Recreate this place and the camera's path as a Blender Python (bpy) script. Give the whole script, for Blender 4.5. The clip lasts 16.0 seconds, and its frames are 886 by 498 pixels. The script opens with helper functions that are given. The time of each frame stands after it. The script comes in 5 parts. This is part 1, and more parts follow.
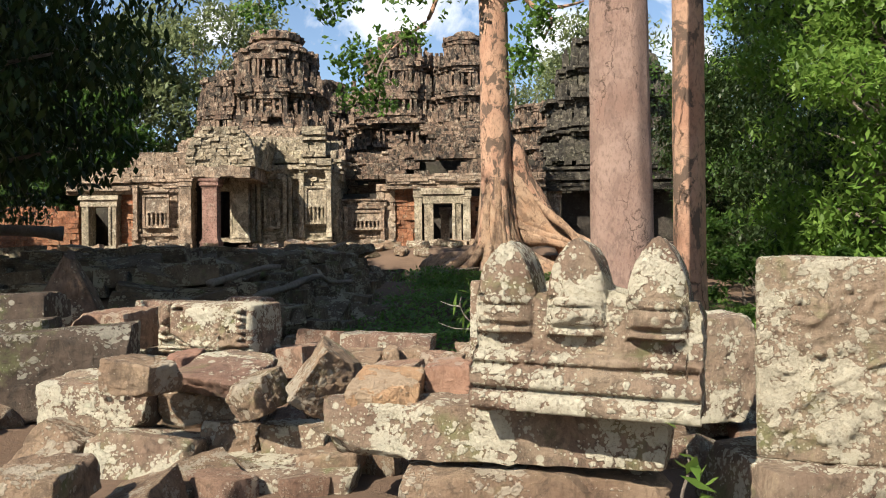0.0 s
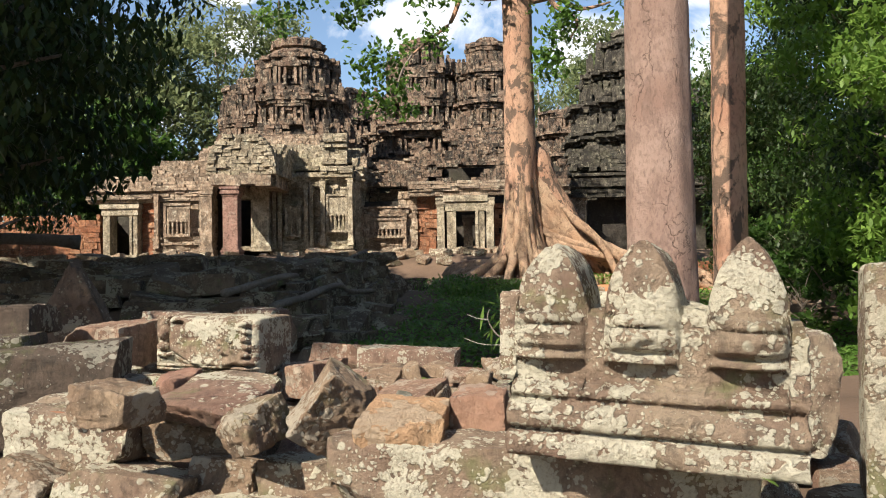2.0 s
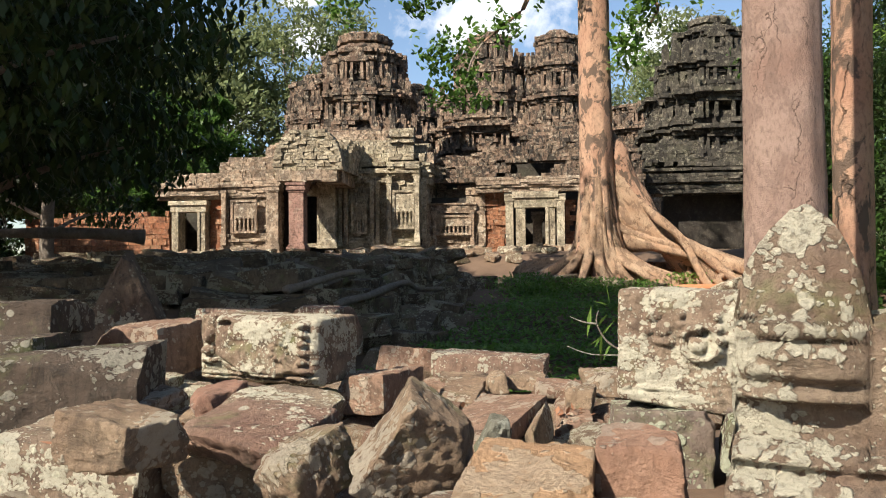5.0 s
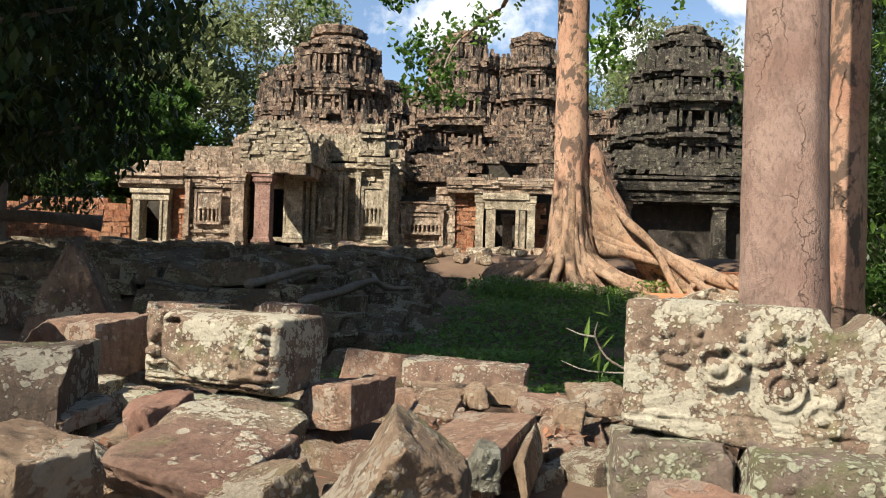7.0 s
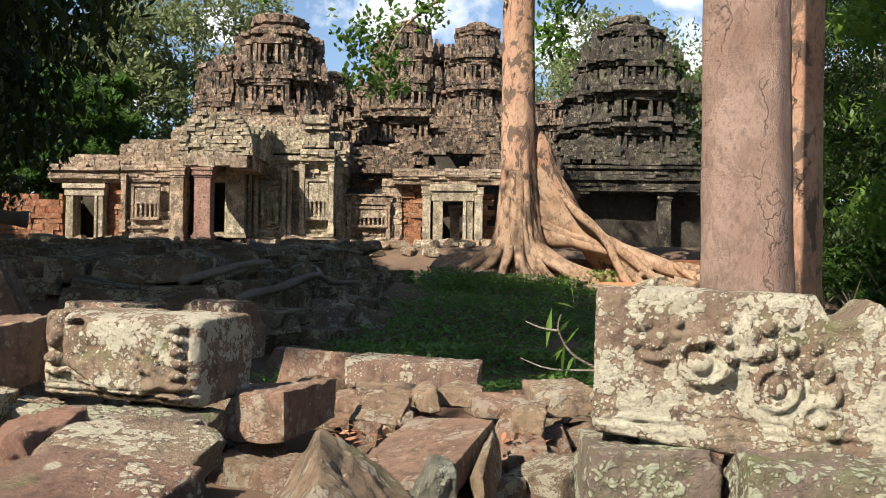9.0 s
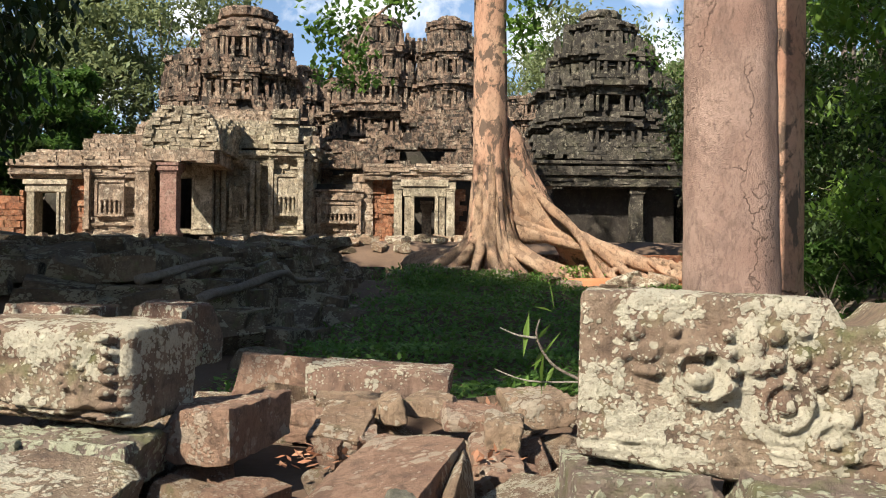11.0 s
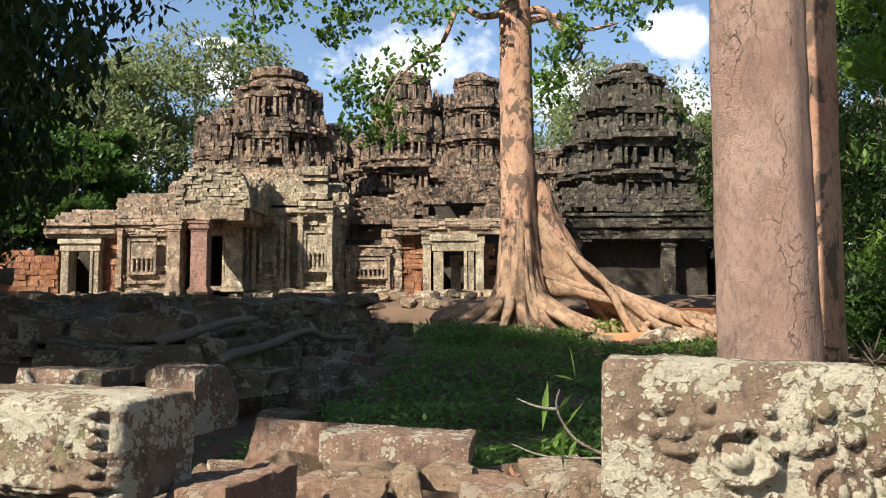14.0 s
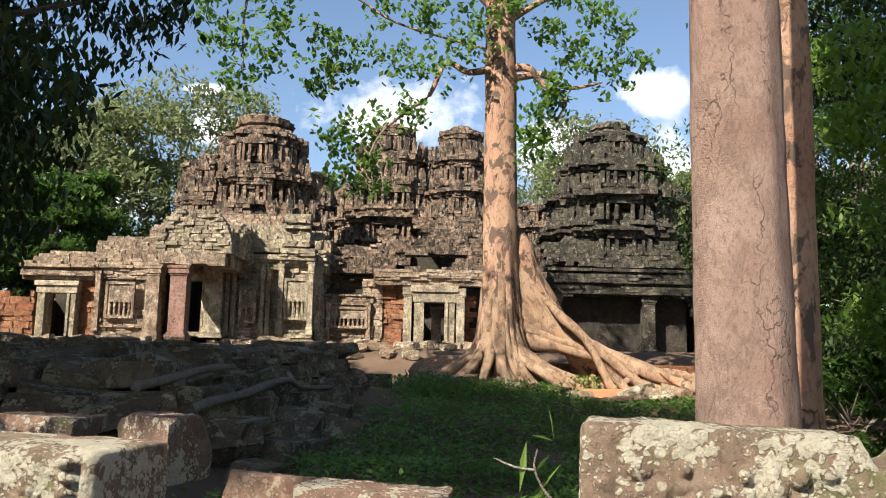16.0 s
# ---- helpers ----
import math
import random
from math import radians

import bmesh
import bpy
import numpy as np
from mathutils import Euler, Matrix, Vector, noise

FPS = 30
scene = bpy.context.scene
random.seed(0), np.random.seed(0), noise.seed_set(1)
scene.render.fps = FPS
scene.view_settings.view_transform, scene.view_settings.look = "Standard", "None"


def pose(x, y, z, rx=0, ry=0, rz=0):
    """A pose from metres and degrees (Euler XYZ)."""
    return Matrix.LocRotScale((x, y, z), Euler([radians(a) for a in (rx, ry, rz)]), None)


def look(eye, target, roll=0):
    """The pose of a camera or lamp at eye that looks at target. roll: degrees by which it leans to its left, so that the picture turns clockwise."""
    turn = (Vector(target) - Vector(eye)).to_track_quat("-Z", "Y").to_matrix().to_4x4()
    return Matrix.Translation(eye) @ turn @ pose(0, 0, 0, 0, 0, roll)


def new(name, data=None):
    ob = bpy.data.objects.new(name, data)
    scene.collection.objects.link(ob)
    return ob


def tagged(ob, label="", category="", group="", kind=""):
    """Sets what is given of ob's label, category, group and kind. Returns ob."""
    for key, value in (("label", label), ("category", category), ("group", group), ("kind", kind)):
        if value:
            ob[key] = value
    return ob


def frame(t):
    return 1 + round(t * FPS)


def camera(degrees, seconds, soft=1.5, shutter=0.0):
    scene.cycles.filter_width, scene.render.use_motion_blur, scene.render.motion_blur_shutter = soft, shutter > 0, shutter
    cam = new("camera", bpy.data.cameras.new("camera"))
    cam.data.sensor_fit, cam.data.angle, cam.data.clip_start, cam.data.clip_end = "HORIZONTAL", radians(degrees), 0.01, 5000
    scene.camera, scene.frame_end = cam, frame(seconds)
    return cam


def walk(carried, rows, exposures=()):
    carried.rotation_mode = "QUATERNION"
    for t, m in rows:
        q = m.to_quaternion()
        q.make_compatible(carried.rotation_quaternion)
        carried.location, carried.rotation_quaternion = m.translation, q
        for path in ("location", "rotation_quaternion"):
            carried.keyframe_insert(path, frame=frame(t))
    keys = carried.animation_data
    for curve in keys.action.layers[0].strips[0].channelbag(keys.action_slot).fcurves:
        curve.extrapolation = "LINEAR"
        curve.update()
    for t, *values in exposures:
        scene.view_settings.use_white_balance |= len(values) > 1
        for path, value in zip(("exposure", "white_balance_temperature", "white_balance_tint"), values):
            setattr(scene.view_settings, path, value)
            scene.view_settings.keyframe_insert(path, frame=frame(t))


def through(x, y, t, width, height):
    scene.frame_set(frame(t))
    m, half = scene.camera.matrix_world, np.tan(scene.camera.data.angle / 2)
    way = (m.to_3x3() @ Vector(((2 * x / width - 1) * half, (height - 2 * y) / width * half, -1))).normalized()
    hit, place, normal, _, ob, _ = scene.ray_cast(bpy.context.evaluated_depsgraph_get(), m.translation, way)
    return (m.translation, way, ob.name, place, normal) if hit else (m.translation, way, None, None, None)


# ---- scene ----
cam = camera(56.8, 16.0, 1.0)
METRES, EYE, TILT, LEAN, TURN = 3.3, 1.5, 0.0, 0.0, 0.0
ROWS = [
    (0.0, 0.0, 0.0, 0.0, 0.01, 1.06, 0.81),
    (0.5, 0.0103, 0.0515, 0.0007, -0.96, 0.97, 1.69),
    (1.0, 0.021, 0.0883, -0.0003, 0.97, 1.39, 1.84),
    (1.5, 0.0154, 0.1244, -0.0007, 2.16, 1.56, 1.36),
    (2.0, -0.0063, 0.1809, 0.0007, 1.59, 1.67, 0.92),
    (2.5, -0.0244, 0.2322, -0.0021, 1.11, 1.1, 1.72),
    (3.0, -0.0257, 0.2935, -0.002, 2.91, 1.01, 1.86),
    (3.5, -0.0286, 0.3441, -0.0048, 5.36, 1.13, 1.15),
    (6.0, -0.0919, 0.5459, -0.011, 6.62, 1.8, -0.0),
    (6.5, -0.0961, 0.5819, -0.0126, 6.58, 1.57, -1.03),
    (7.0, -0.1091, 0.6266, -0.0084, 3.66, 1.67, -1.6),
    (7.5, -0.1271, 0.66, -0.0095, 0.89, 1.64, -1.45),
    (8.0, -0.1325, 0.6819, -0.0074, -0.28, 1.54, -0.7),
    (8.5, -0.1242, 0.7237, -0.0097, -0.43, 1.56, -0.35),
    (9.0, -0.1119, 0.7678, -0.0142, 0.02, 1.26, -0.6),
    (9.5, -0.1059, 0.8005, -0.015, -0.46, 0.76, -0.76),
    (12.0, -0.0984, 0.9243, -0.0044, -2.24, 1.69, -0.02),
    (12.5, -0.0885, 0.9388, -0.0036, -0.72, 2.3, -0.38),
    (13.0, -0.0834, 0.9447, -0.0012, 0.08, 2.99, -0.33),
    (13.5, -0.0799, 0.9462, 0.0013, 0.42, 3.84, 0.08),
    (14.0, -0.0781, 0.9462, 0.003, 0.31, 4.75, 0.24),
    (14.5, -0.0785, 0.9454, 0.0048, 0.01, 5.61, 0.0),
    (15.0, -0.0786, 0.9443, 0.0063, -0.43, 6.46, -0.49),
    (15.5, -0.0793, 0.9421, 0.0068, -0.86, 7.33, -0.91),
    (16.0, -0.0789, 0.9402, 0.0091, -1.14, 8.3, -1.1),
]
walk(cam, [(t, pose(0, 0, EYE, TILT, LEAN, TURN) @ pose(METRES * x, METRES * y, METRES * z, 90 + pitch, roll, yaw)) for t, x, y, z, yaw, pitch, roll in ROWS],
     [(0.0, 1.18), (12.0, 1.22), (16.0, 1.28)])

# ---- light ----
SUN = Vector((-0.55, -0.66, 0.72)).normalized()
sun = new("sun", bpy.data.lights.new("sun", "SUN"))
sun.data.energy, sun.data.angle, sun.data.color = 5.0, radians(0.6), (1.0, 0.915, 0.79)
sun.matrix_world = look((-30, -25, 40), Vector((-30, -25, 40)) - SUN)
world = bpy.data.worlds.new("sky")
scene.world = world
world.use_nodes = True
wn = world.node_tree
sky = wn.nodes.new("ShaderNodeTexSky")
sky.sky_type, sky.sun_disc = "NISHITA", False
sky.sun_elevation = math.asin(SUN.z)
sky.sun_rotation = math.atan2(SUN.x, SUN.y)
sky.air_density, sky.dust_density, sky.ozone_density = 1.0, 0.6, 1.6
wn.links.new(sky.outputs[0], wn.nodes["Background"].inputs[0])
wn.nodes["Background"].inputs[1].default_value = 0.076

# ---- materials ----


class Nodes:
    """A small builder for node materials."""

    def __init__(self, name):
        self.mat = bpy.data.materials.new(name)
        self.mat.use_nodes = True
        self.tree = self.mat.node_tree
        self.bsdf = self.tree.nodes["Principled BSDF"]
        self.coord = None

    def node(self, kind, **inputs):
        n = self.tree.nodes.new(kind)
        for k, v in inputs.items():
            self.put(n.inputs[k.replace("_", " ")], v)
        return n

    def put(self, socket, v):
        if hasattr(v, "is_linked"):
            self.tree.links.new(v, socket)
        elif isinstance(v, tuple) and len(v) == 3 and socket.type == "RGBA":
            socket.default_value = (*v, 1)
        else:
            socket.default_value = v

    def where(self):
        if self.coord is None:
            tc = self.node("ShaderNodeTexCoord")
            info = self.node("ShaderNodeObjectInfo")
            k = self.node("ShaderNodeMath")
            k.operation = "MULTIPLY"
            self.put(k.inputs[0], info.outputs["Random"])
            k.inputs[1].default_value = 57.0
            add = self.node("ShaderNodeVectorMath")
            self.put(add.inputs[0], tc.outputs["Object"])
            self.put(add.inputs[1], k.outputs[0])
            self.coord = add.outputs[0]
        return self.coord

    def noise(self, scale, detail=4.0, rough=0.6, distort=0.0, vec=None):
        n = self.node("ShaderNodeTexNoise", Scale=scale, Detail=detail, Roughness=rough, Distortion=distort)
        self.put(n.inputs["Vector"], vec or self.where())
        return n.outputs["Fac"]

    def stretched(self, sx, sy, sz):
        m = self.node("ShaderNodeMapping", Scale=(sx, sy, sz))
        self.put(m.inputs["Vector"], self.where())
        return m.outputs[0]

    def ramp(self, fac, a, b, ca=(0, 0, 0), cb=(1, 1, 1)):
        r = self.node("ShaderNodeValToRGB")
        e = r.color_ramp.elements
        e[0].position, e[1].position = a, b
        e[0].color, e[1].color = (*ca, 1), (*cb, 1)
        self.put(r.inputs[0], fac)
        return r.outputs[0]

    def mix(self, fac, a, b, how="MIX"):
        m = self.node("ShaderNodeMix")
        m.data_type, m.blend_type = "RGBA", how
        self.put(m.inputs[0], fac)
        for s, v in ((m.inputs[6], a), (m.inputs[7], b)):
            self.put(s, (*v, 1) if isinstance(v, tuple) and len(v) == 3 else v)
        return m.outputs[2]

    def mul(self, a, b, op="MULTIPLY"):
        m = self.node("ShaderNodeMath")
        m.operation = op
        self.put(m.inputs[0], a)
        self.put(m.inputs[1], b)
        return m.outputs[0]

    def done(self, colour, rough=0.9, bump=None, strength=0.5, dist=0.01):
        self.put(self.bsdf.inputs["Base Color"], colour)
        self.put(self.bsdf.inputs["Roughness"], rough)
        self.put(self.bsdf.inputs["Specular IOR Level"], 0.25)
        if bump is not None:
            b = self.node("ShaderNodeBump", Strength=strength, Distance=dist)
            self.put(b.inputs["Height"], bump)
            self.put(self.bsdf.inputs["Normal"], b.outputs[0])
        return self.mat


def stone_material(name, low, high, lichen, amount, moss=0.0, size=1.0, dark=0.5, spots=0.5):
    """Weathered sandstone: grain, stains, pale crusts of lichen, round lichen spots, green film."""
    n = Nodes(name)
    base = n.mix(n.ramp(n.noise(2.6 / size, 5, 0.65), 0.35, 0.65), low, high)
    base = n.mix(n.mul(n.ramp(n.noise(38 / size, 3, 0.7), 0.35, 0.75), 0.35), base, tuple(c * 0.45 for c in low))
    streaks = n.noise(1.0, 7, 0.72, 0.4, n.stretched(26 / size, 26 / size, 6 / size))
    base = n.mix(n.mul(n.ramp(streaks, 0.48, 0.62), 0.38), base, tuple(c * 0.4 for c in low))
    grime = n.ramp(n.noise(6.5 / size, 9, 0.78, 0.6), 0.50, 0.60)
    base = n.mix(n.mul(grime, dark), base, (0.045, 0.038, 0.03))
    if moss:
        film = n.ramp(n.noise(3.4 / size, 5, 0.65, 0.3), 0.62 - 0.25 * moss, 0.78 - 0.2 * moss)
        base = n.mix(n.mul(film, 0.75), base, (0.17, 0.20, 0.075))
    warp = n.node("ShaderNodeTexNoise", Scale=34.0 / size, Detail=4.0)
    n.put(warp.inputs["Vector"], n.where())
    moved = n.node("ShaderNodeVectorMath")
    moved.operation = "MULTIPLY_ADD"
    n.put(moved.inputs[0], warp.outputs["Color"])
    moved.inputs[1].default_value = (0.035 * size,) * 3
    n.put(moved.inputs[2], n.where())
    cover = None
    for cells, weight in ((17.0, 1.25), (42.0, 1.0)):
        crusts = n.node("ShaderNodeTexVoronoi", Scale=cells / size)
        n.put(crusts.inputs["Vector"], moved.outputs[0])
        field = n.mul(n.mul(n.noise(3.2 / size, 4, 0.6), -2.6 * weight), crusts.outputs["Distance"], "ADD")
        edge = -1.30 * weight + 0.62 * amount
        one = n.ramp(n.mul(field, 1.4, "ADD"), max(0.0, edge + 1.33), max(0.01, edge + 1.42), (1, 1, 1), (0, 0, 0))
        cover = one if cover is None else n.mul(cover, one, "MAXIMUM")
    flecks = n.ramp(n.noise(60.0 / size, 6, 0.75), 0.36, 0.48)
    cover = n.mul(cover, n.mul(n.mul(flecks, 0.45), 0.55, "ADD"))
    tone = n.mix(n.noise(30 / size, 4, 0.7), tuple(c * 0.62 for c in lichen), lichen)
    base = n.mix(n.mul(cover, 0.85), base, tone)
    v = n.node("ShaderNodeTexVoronoi", Scale=11.0 / size)
    n.put(v.inputs["Vector"], n.where())
    dots = n.ramp(v.outputs["Distance"], 0.20, 0.26, (1, 1, 1), (0, 0, 0))
    some = n.ramp(n.noise(4.0 / size, 2), 0.55, 0.60)
    base = n.mix(n.mul(n.mul(dots, some), spots), base, tuple(min(0.75, c * 1.1) for c in lichen))
    height = n.mul(n.mul(n.noise(75 / size, 6, 0.78), 1.2), n.mul(cover, 0.7), "ADD")
    height = n.mul(height, n.noise(14 / size, 5, 0.6), "ADD")
    height = n.mul(height, n.mul(streaks, 0.6), "ADD")
    return n.done(base, 0.93, height, 1.0, 0.022 * size)


def temple_material(name, low, high, pale, streak=0.5, green=0.3):
    """Old temple masonry seen from some way off: block-to-block tint, black algae, pale lichen."""
    n = Nodes(name)
    geo = n.node("ShaderNodeNewGeometry")
    info = n.node("ShaderNodeObjectInfo")
    vary = n.mul(geo.outputs["Random Per Island"], info.outputs["Random"], "ADD")
    vary = n.mul(vary, 1.0, "FRACT")
    base = n.mix(vary, low, high)
    base = n.mix(n.ramp(n.noise(0.9, 5, 0.65), 0.38, 0.66), base, tuple(c * 0.62 for c in low))
    runs = n.ramp(n.noise(1.0, 8, 0.78, 0.5, n.stretched(2.2, 2.2, 1.0)), 0.475, 0.545)
    base = n.mix(n.mul(runs, streak), base, (0.035, 0.032, 0.028))
    pits = n.ramp(n.noise(9.0, 8, 0.85, 0.3), 0.50, 0.57)
    base = n.mix(n.mul(pits, 0.62), base, (0.045, 0.038, 0.03))
    lich = n.ramp(n.noise(4.0, 8, 0.8, 0.4), 0.54, 0.62)
    base = n.mix(n.mul(lich, 0.6), base, pale)
    film = n.ramp(n.noise(0.55, 4, 0.6), 0.52, 0.66)
    base = n.mix(n.mul(film, green), base, (0.19, 0.20, 0.10))
    h = n.mul(n.mul(n.noise(11, 8, 0.82), n.noise(2.5, 4, 0.6), "ADD"), n.mul(n.noise(34, 5, 0.75), 0.5), "ADD")
    return n.done(base, 0.95, h, 1.0, 0.11)


def bark_material(name, pale, warm, dark, scale, flakes=0.5):
    n = Nodes(name)
    base = n.mix(n.ramp(n.noise(1.2 * scale, 5, 0.6), 0.35, 0.65), pale, warm)
    flake = n.ramp(n.noise(2.6 * scale, 6, 0.62, 0.5, n.stretched(1.3, 1.3, 0.8)), 0.515, 0.555)
    base = n.mix(n.mul(flake, flakes), base, dark)
    fine = n.noise(24 * scale, 6, 0.7, 0.2, n.stretched(1, 1, 0.5))
    base = n.mix(n.mul(n.ramp(fine, 0.48, 0.68), 0.6), base, dark)
    v = n.node("ShaderNodeTexVoronoi", Scale=2.0 * scale)
    v.feature = "DISTANCE_TO_EDGE"
    warp = n.node("ShaderNodeVectorMath")
    n.put(warp.inputs[0], n.stretched(1, 1, 0.30))
    nz = n.node("ShaderNodeTexNoise", Scale=5.5 * scale, Detail=7.0)
    n.put(nz.inputs["Vector"], n.where())
    less = n.node("ShaderNodeVectorMath")
    less.operation = "SCALE"
    n.put(less.inputs[0], nz.outputs["Color"])
    less.inputs["Scale"].default_value = 0.24
    n.put(warp.inputs[1], less.outputs[0])
    n.put(v.inputs["Vector"], warp.outputs[0])
    crack = n.ramp(v.outputs["Distance"], 0.003, 0.016, (1, 1, 1), (0, 0, 0))
    some = n.ramp(n.noise(0.9 * scale, 4, 0.65), 0.46, 0.52)
    crack = n.mul(crack, some)
    base = n.mix(n.mul(crack, 0.65), base, tuple(c * 0.35 for c in dark))
    h = n.mul(n.mul(n.mul(fine, 1.1), n.noise(70 * scale, 4, 0.7), "ADD"), n.mul(crack, 1.4), "SUBTRACT")
    return n.done(base, 0.88, h, 1.0, 0.04)


def leaf_material(name, low, high, through=0.35, gloss=0.45):
    n = Nodes(name)
    geo = n.node("ShaderNodeNewGeometry")
    base = n.mix(geo.outputs["Random Per Island"], low, high)
    base = n.mix(n.ramp(n.noise(0.8, 3), 0.4, 0.7), base, tuple(c * 0.6 for c in low))
    n.done(base, gloss)
    tr = n.node("ShaderNodeBsdfTranslucent")
    n.put(tr.inputs[0], n.mix(0.5, base, tuple(min(1, c * 1.8) for c in high)))
    mix = n.node("ShaderNodeMixShader")
    mix.inputs[0].default_value = through
    n.tree.links.new(n.bsdf.outputs[0], mix.inputs[1])
    n.tree.links.new(tr.outputs[0], mix.inputs[2])
    n.tree.links.new(mix.outputs[0], n.tree.nodes["Material Output"].inputs[0])
    return n.mat


def soil_material(name, low, high, grit):
    n = Nodes(name)
    base = n.mix(n.ramp(n.noise(0.7, 6, 0.65), 0.35, 0.65), low, high)
    base = n.mix(n.mul(n.ramp(n.noise(22, 5, 0.75), 0.45, 0.7), 0.5), base, grit)
    return n.done(base, 0.95, n.noise(18, 8, 0.75), 0.8, 0.03)


PALE = (0.72, 0.67, 0.51)
M = {
    "lich": stone_material("lichen_sandstone", (0.23, 0.15, 0.105), (0.36, 0.275, 0.19), PALE, 0.70, 0.35, 0.75),
    "lich2": stone_material("patchy_sandstone", (0.23, 0.15, 0.105), (0.37, 0.285, 0.195), PALE, 0.62, 0.3, 0.75),
    "lich3": stone_material("reddish_lichen_sandstone", (0.24, 0.14, 0.10), (0.34, 0.23, 0.165), PALE, 0.48, 0.15),
    "brown": stone_material("brown_sandstone", (0.245, 0.16, 0.105), (0.42, 0.305, 0.20), (0.58, 0.50, 0.38), 0.40, 0.1, 1, 0.5, 0.3),
    "red": stone_material("red_sandstone", (0.27, 0.16, 0.11), (0.41, 0.265, 0.18), (0.54, 0.44, 0.33), 0.30, 0.0, 1, 0.45, 0.3),
    "pink": stone_material("pink_sandstone", (0.32, 0.17, 0.12), (0.42, 0.26, 0.18), (0.5, 0.4, 0.32), 0.25, 0.0, 1, 0.4, 0.2),
    # lichen-spotted sandstone, base lowered to stand for a tree's shade
    "dark": stone_material("shaded_lichen_sandstone", (0.085, 0.062, 0.046), (0.15, 0.11, 0.08), (0.40, 0.37, 0.29), 0.40, 0.2, 1, 0.6, 0.8),
    "fresh": stone_material("fresh_broken_sandstone", (0.50, 0.30, 0.165), (0.60, 0.40, 0.235), (0.6, 0.46, 0.32), 0.1, 0.0, 1.4, 0.10, 0.0),
    "fresh2": stone_material("fresh_pink_sandstone", (0.44, 0.24, 0.16), (0.50, 0.31, 0.21), (0.55, 0.42, 0.32), 0.12, 0.0, 1.4, 0.12, 0.1),
    "stele": stone_material("brown_boundary_sandstone", (0.15, 0.095, 0.065), (0.27, 0.185, 0.125), (0.50, 0.42, 0.30), 0.36, 0.1, 1.2, 0.6, 0.3),
    "carved": stone_material("pale_carved_sandstone", (0.27, 0.195, 0.135), (0.37, 0.285, 0.195), (0.62, 0.57, 0.43), 0.58, 0.35, 0.7, 0.45, 0.4),
    "green": stone_material("grey_green_sandstone", (0.17, 0.16, 0.12), (0.26, 0.25, 0.19), (0.42, 0.42, 0.34), 0.45, 0.5),
    "mossy": stone_material("mossy_sandstone", (0.22, 0.16, 0.125), (0.31, 0.25, 0.20), (0.60, 0.62, 0.44), 0.55, 0.55),
    # sandstone with a thin moss film, darkened to carry the bank's shade
    "shade": stone_material("shade_darkened_rubble", (0.12, 0.085, 0.058), (0.28, 0.205, 0.135), (0.48, 0.42, 0.30), 0.45, 0.2, 1.6, 0.55, 0.4),
}
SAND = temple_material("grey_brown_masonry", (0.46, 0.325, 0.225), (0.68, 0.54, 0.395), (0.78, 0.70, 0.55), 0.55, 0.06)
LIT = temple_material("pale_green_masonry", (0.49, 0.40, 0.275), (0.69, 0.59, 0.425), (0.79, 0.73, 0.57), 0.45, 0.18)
TOWER = temple_material("dark_tower_masonry", (0.26, 0.17, 0.12), (0.44, 0.32, 0.225), (0.60, 0.51, 0.38), 0.90, 0.04)
ASH = temple_material("black_grey_masonry", (0.075, 0.066, 0.052), (0.20, 0.175, 0.135), (0.42, 0.38, 0.28), 0.80, 0.15)
LATER = temple_material("laterite_masonry", (0.44, 0.17, 0.085), (0.56, 0.28, 0.15), (0.52, 0.40, 0.28), 0.40, 0.10)
PINK = temple_material("pink_sandstone_pillar", (0.42, 0.24, 0.19), (0.44, 0.26, 0.20), (0.46, 0.35, 0.27), 0.15, 0.05)
# near-black: the shade of gaps, doorways and open halls, put into the colour
CORE = temple_material("shaded_recess_masonry", (0.07, 0.06, 0.05), (0.09, 0.075, 0.06), (0.12, 0.11, 0.09), 0.5, 0.1)
# strong flakes: scaly bark patches and painted leaf shadows in one mask
BARK = bark_material("warm_peeling_dappled_bark", (0.50, 0.315, 0.21), (0.42, 0.23, 0.15), (0.11, 0.08, 0.06), 0.75, 0.9)
BARK2 = bark_material("grey_pink_bark", (0.46, 0.32, 0.255), (0.34, 0.215, 0.165), (0.16, 0.11, 0.09), 1.5, 0.30)
ROOT = bark_material("pale_root_bark", (0.52, 0.365, 0.245), (0.44, 0.27, 0.165), (0.20, 0.13, 0.09), 1.6, 0.6)
TWIG = bark_material("grey_twig_bark", (0.40, 0.33, 0.265), (0.31, 0.25, 0.20), (0.13, 0.10, 0.08), 3.0, 0.3)
# shaded copy of the green leaf: canopy shade lowered into its colour
LEAF_SHADED = leaf_material("shaded_leaf", (0.022, 0.040, 0.012), (0.05, 0.08, 0.022), 0.25)
LEAF_MID = leaf_material("green_leaf", (0.032, 0.072, 0.014), (0.085, 0.155, 0.032), 0.4)
LEAF_LIGHT = leaf_material("bright_leaf", (0.09, 0.17, 0.028), (0.19, 0.29, 0.06), 0.45)
LEAF_CROWN = leaf_material("sunlit_crown_leaf", (0.06, 0.12, 0.022), (0.14, 0.24, 0.05), 0.45)
LEAF_FAR = leaf_material("olive_leaf", (0.12, 0.155, 0.065), (0.23, 0.26, 0.12), 0.35, 0.6)
GRASS = leaf_material("herb_leaf", (0.075, 0.15, 0.025), (0.17, 0.29, 0.06), 0.35, 0.55)
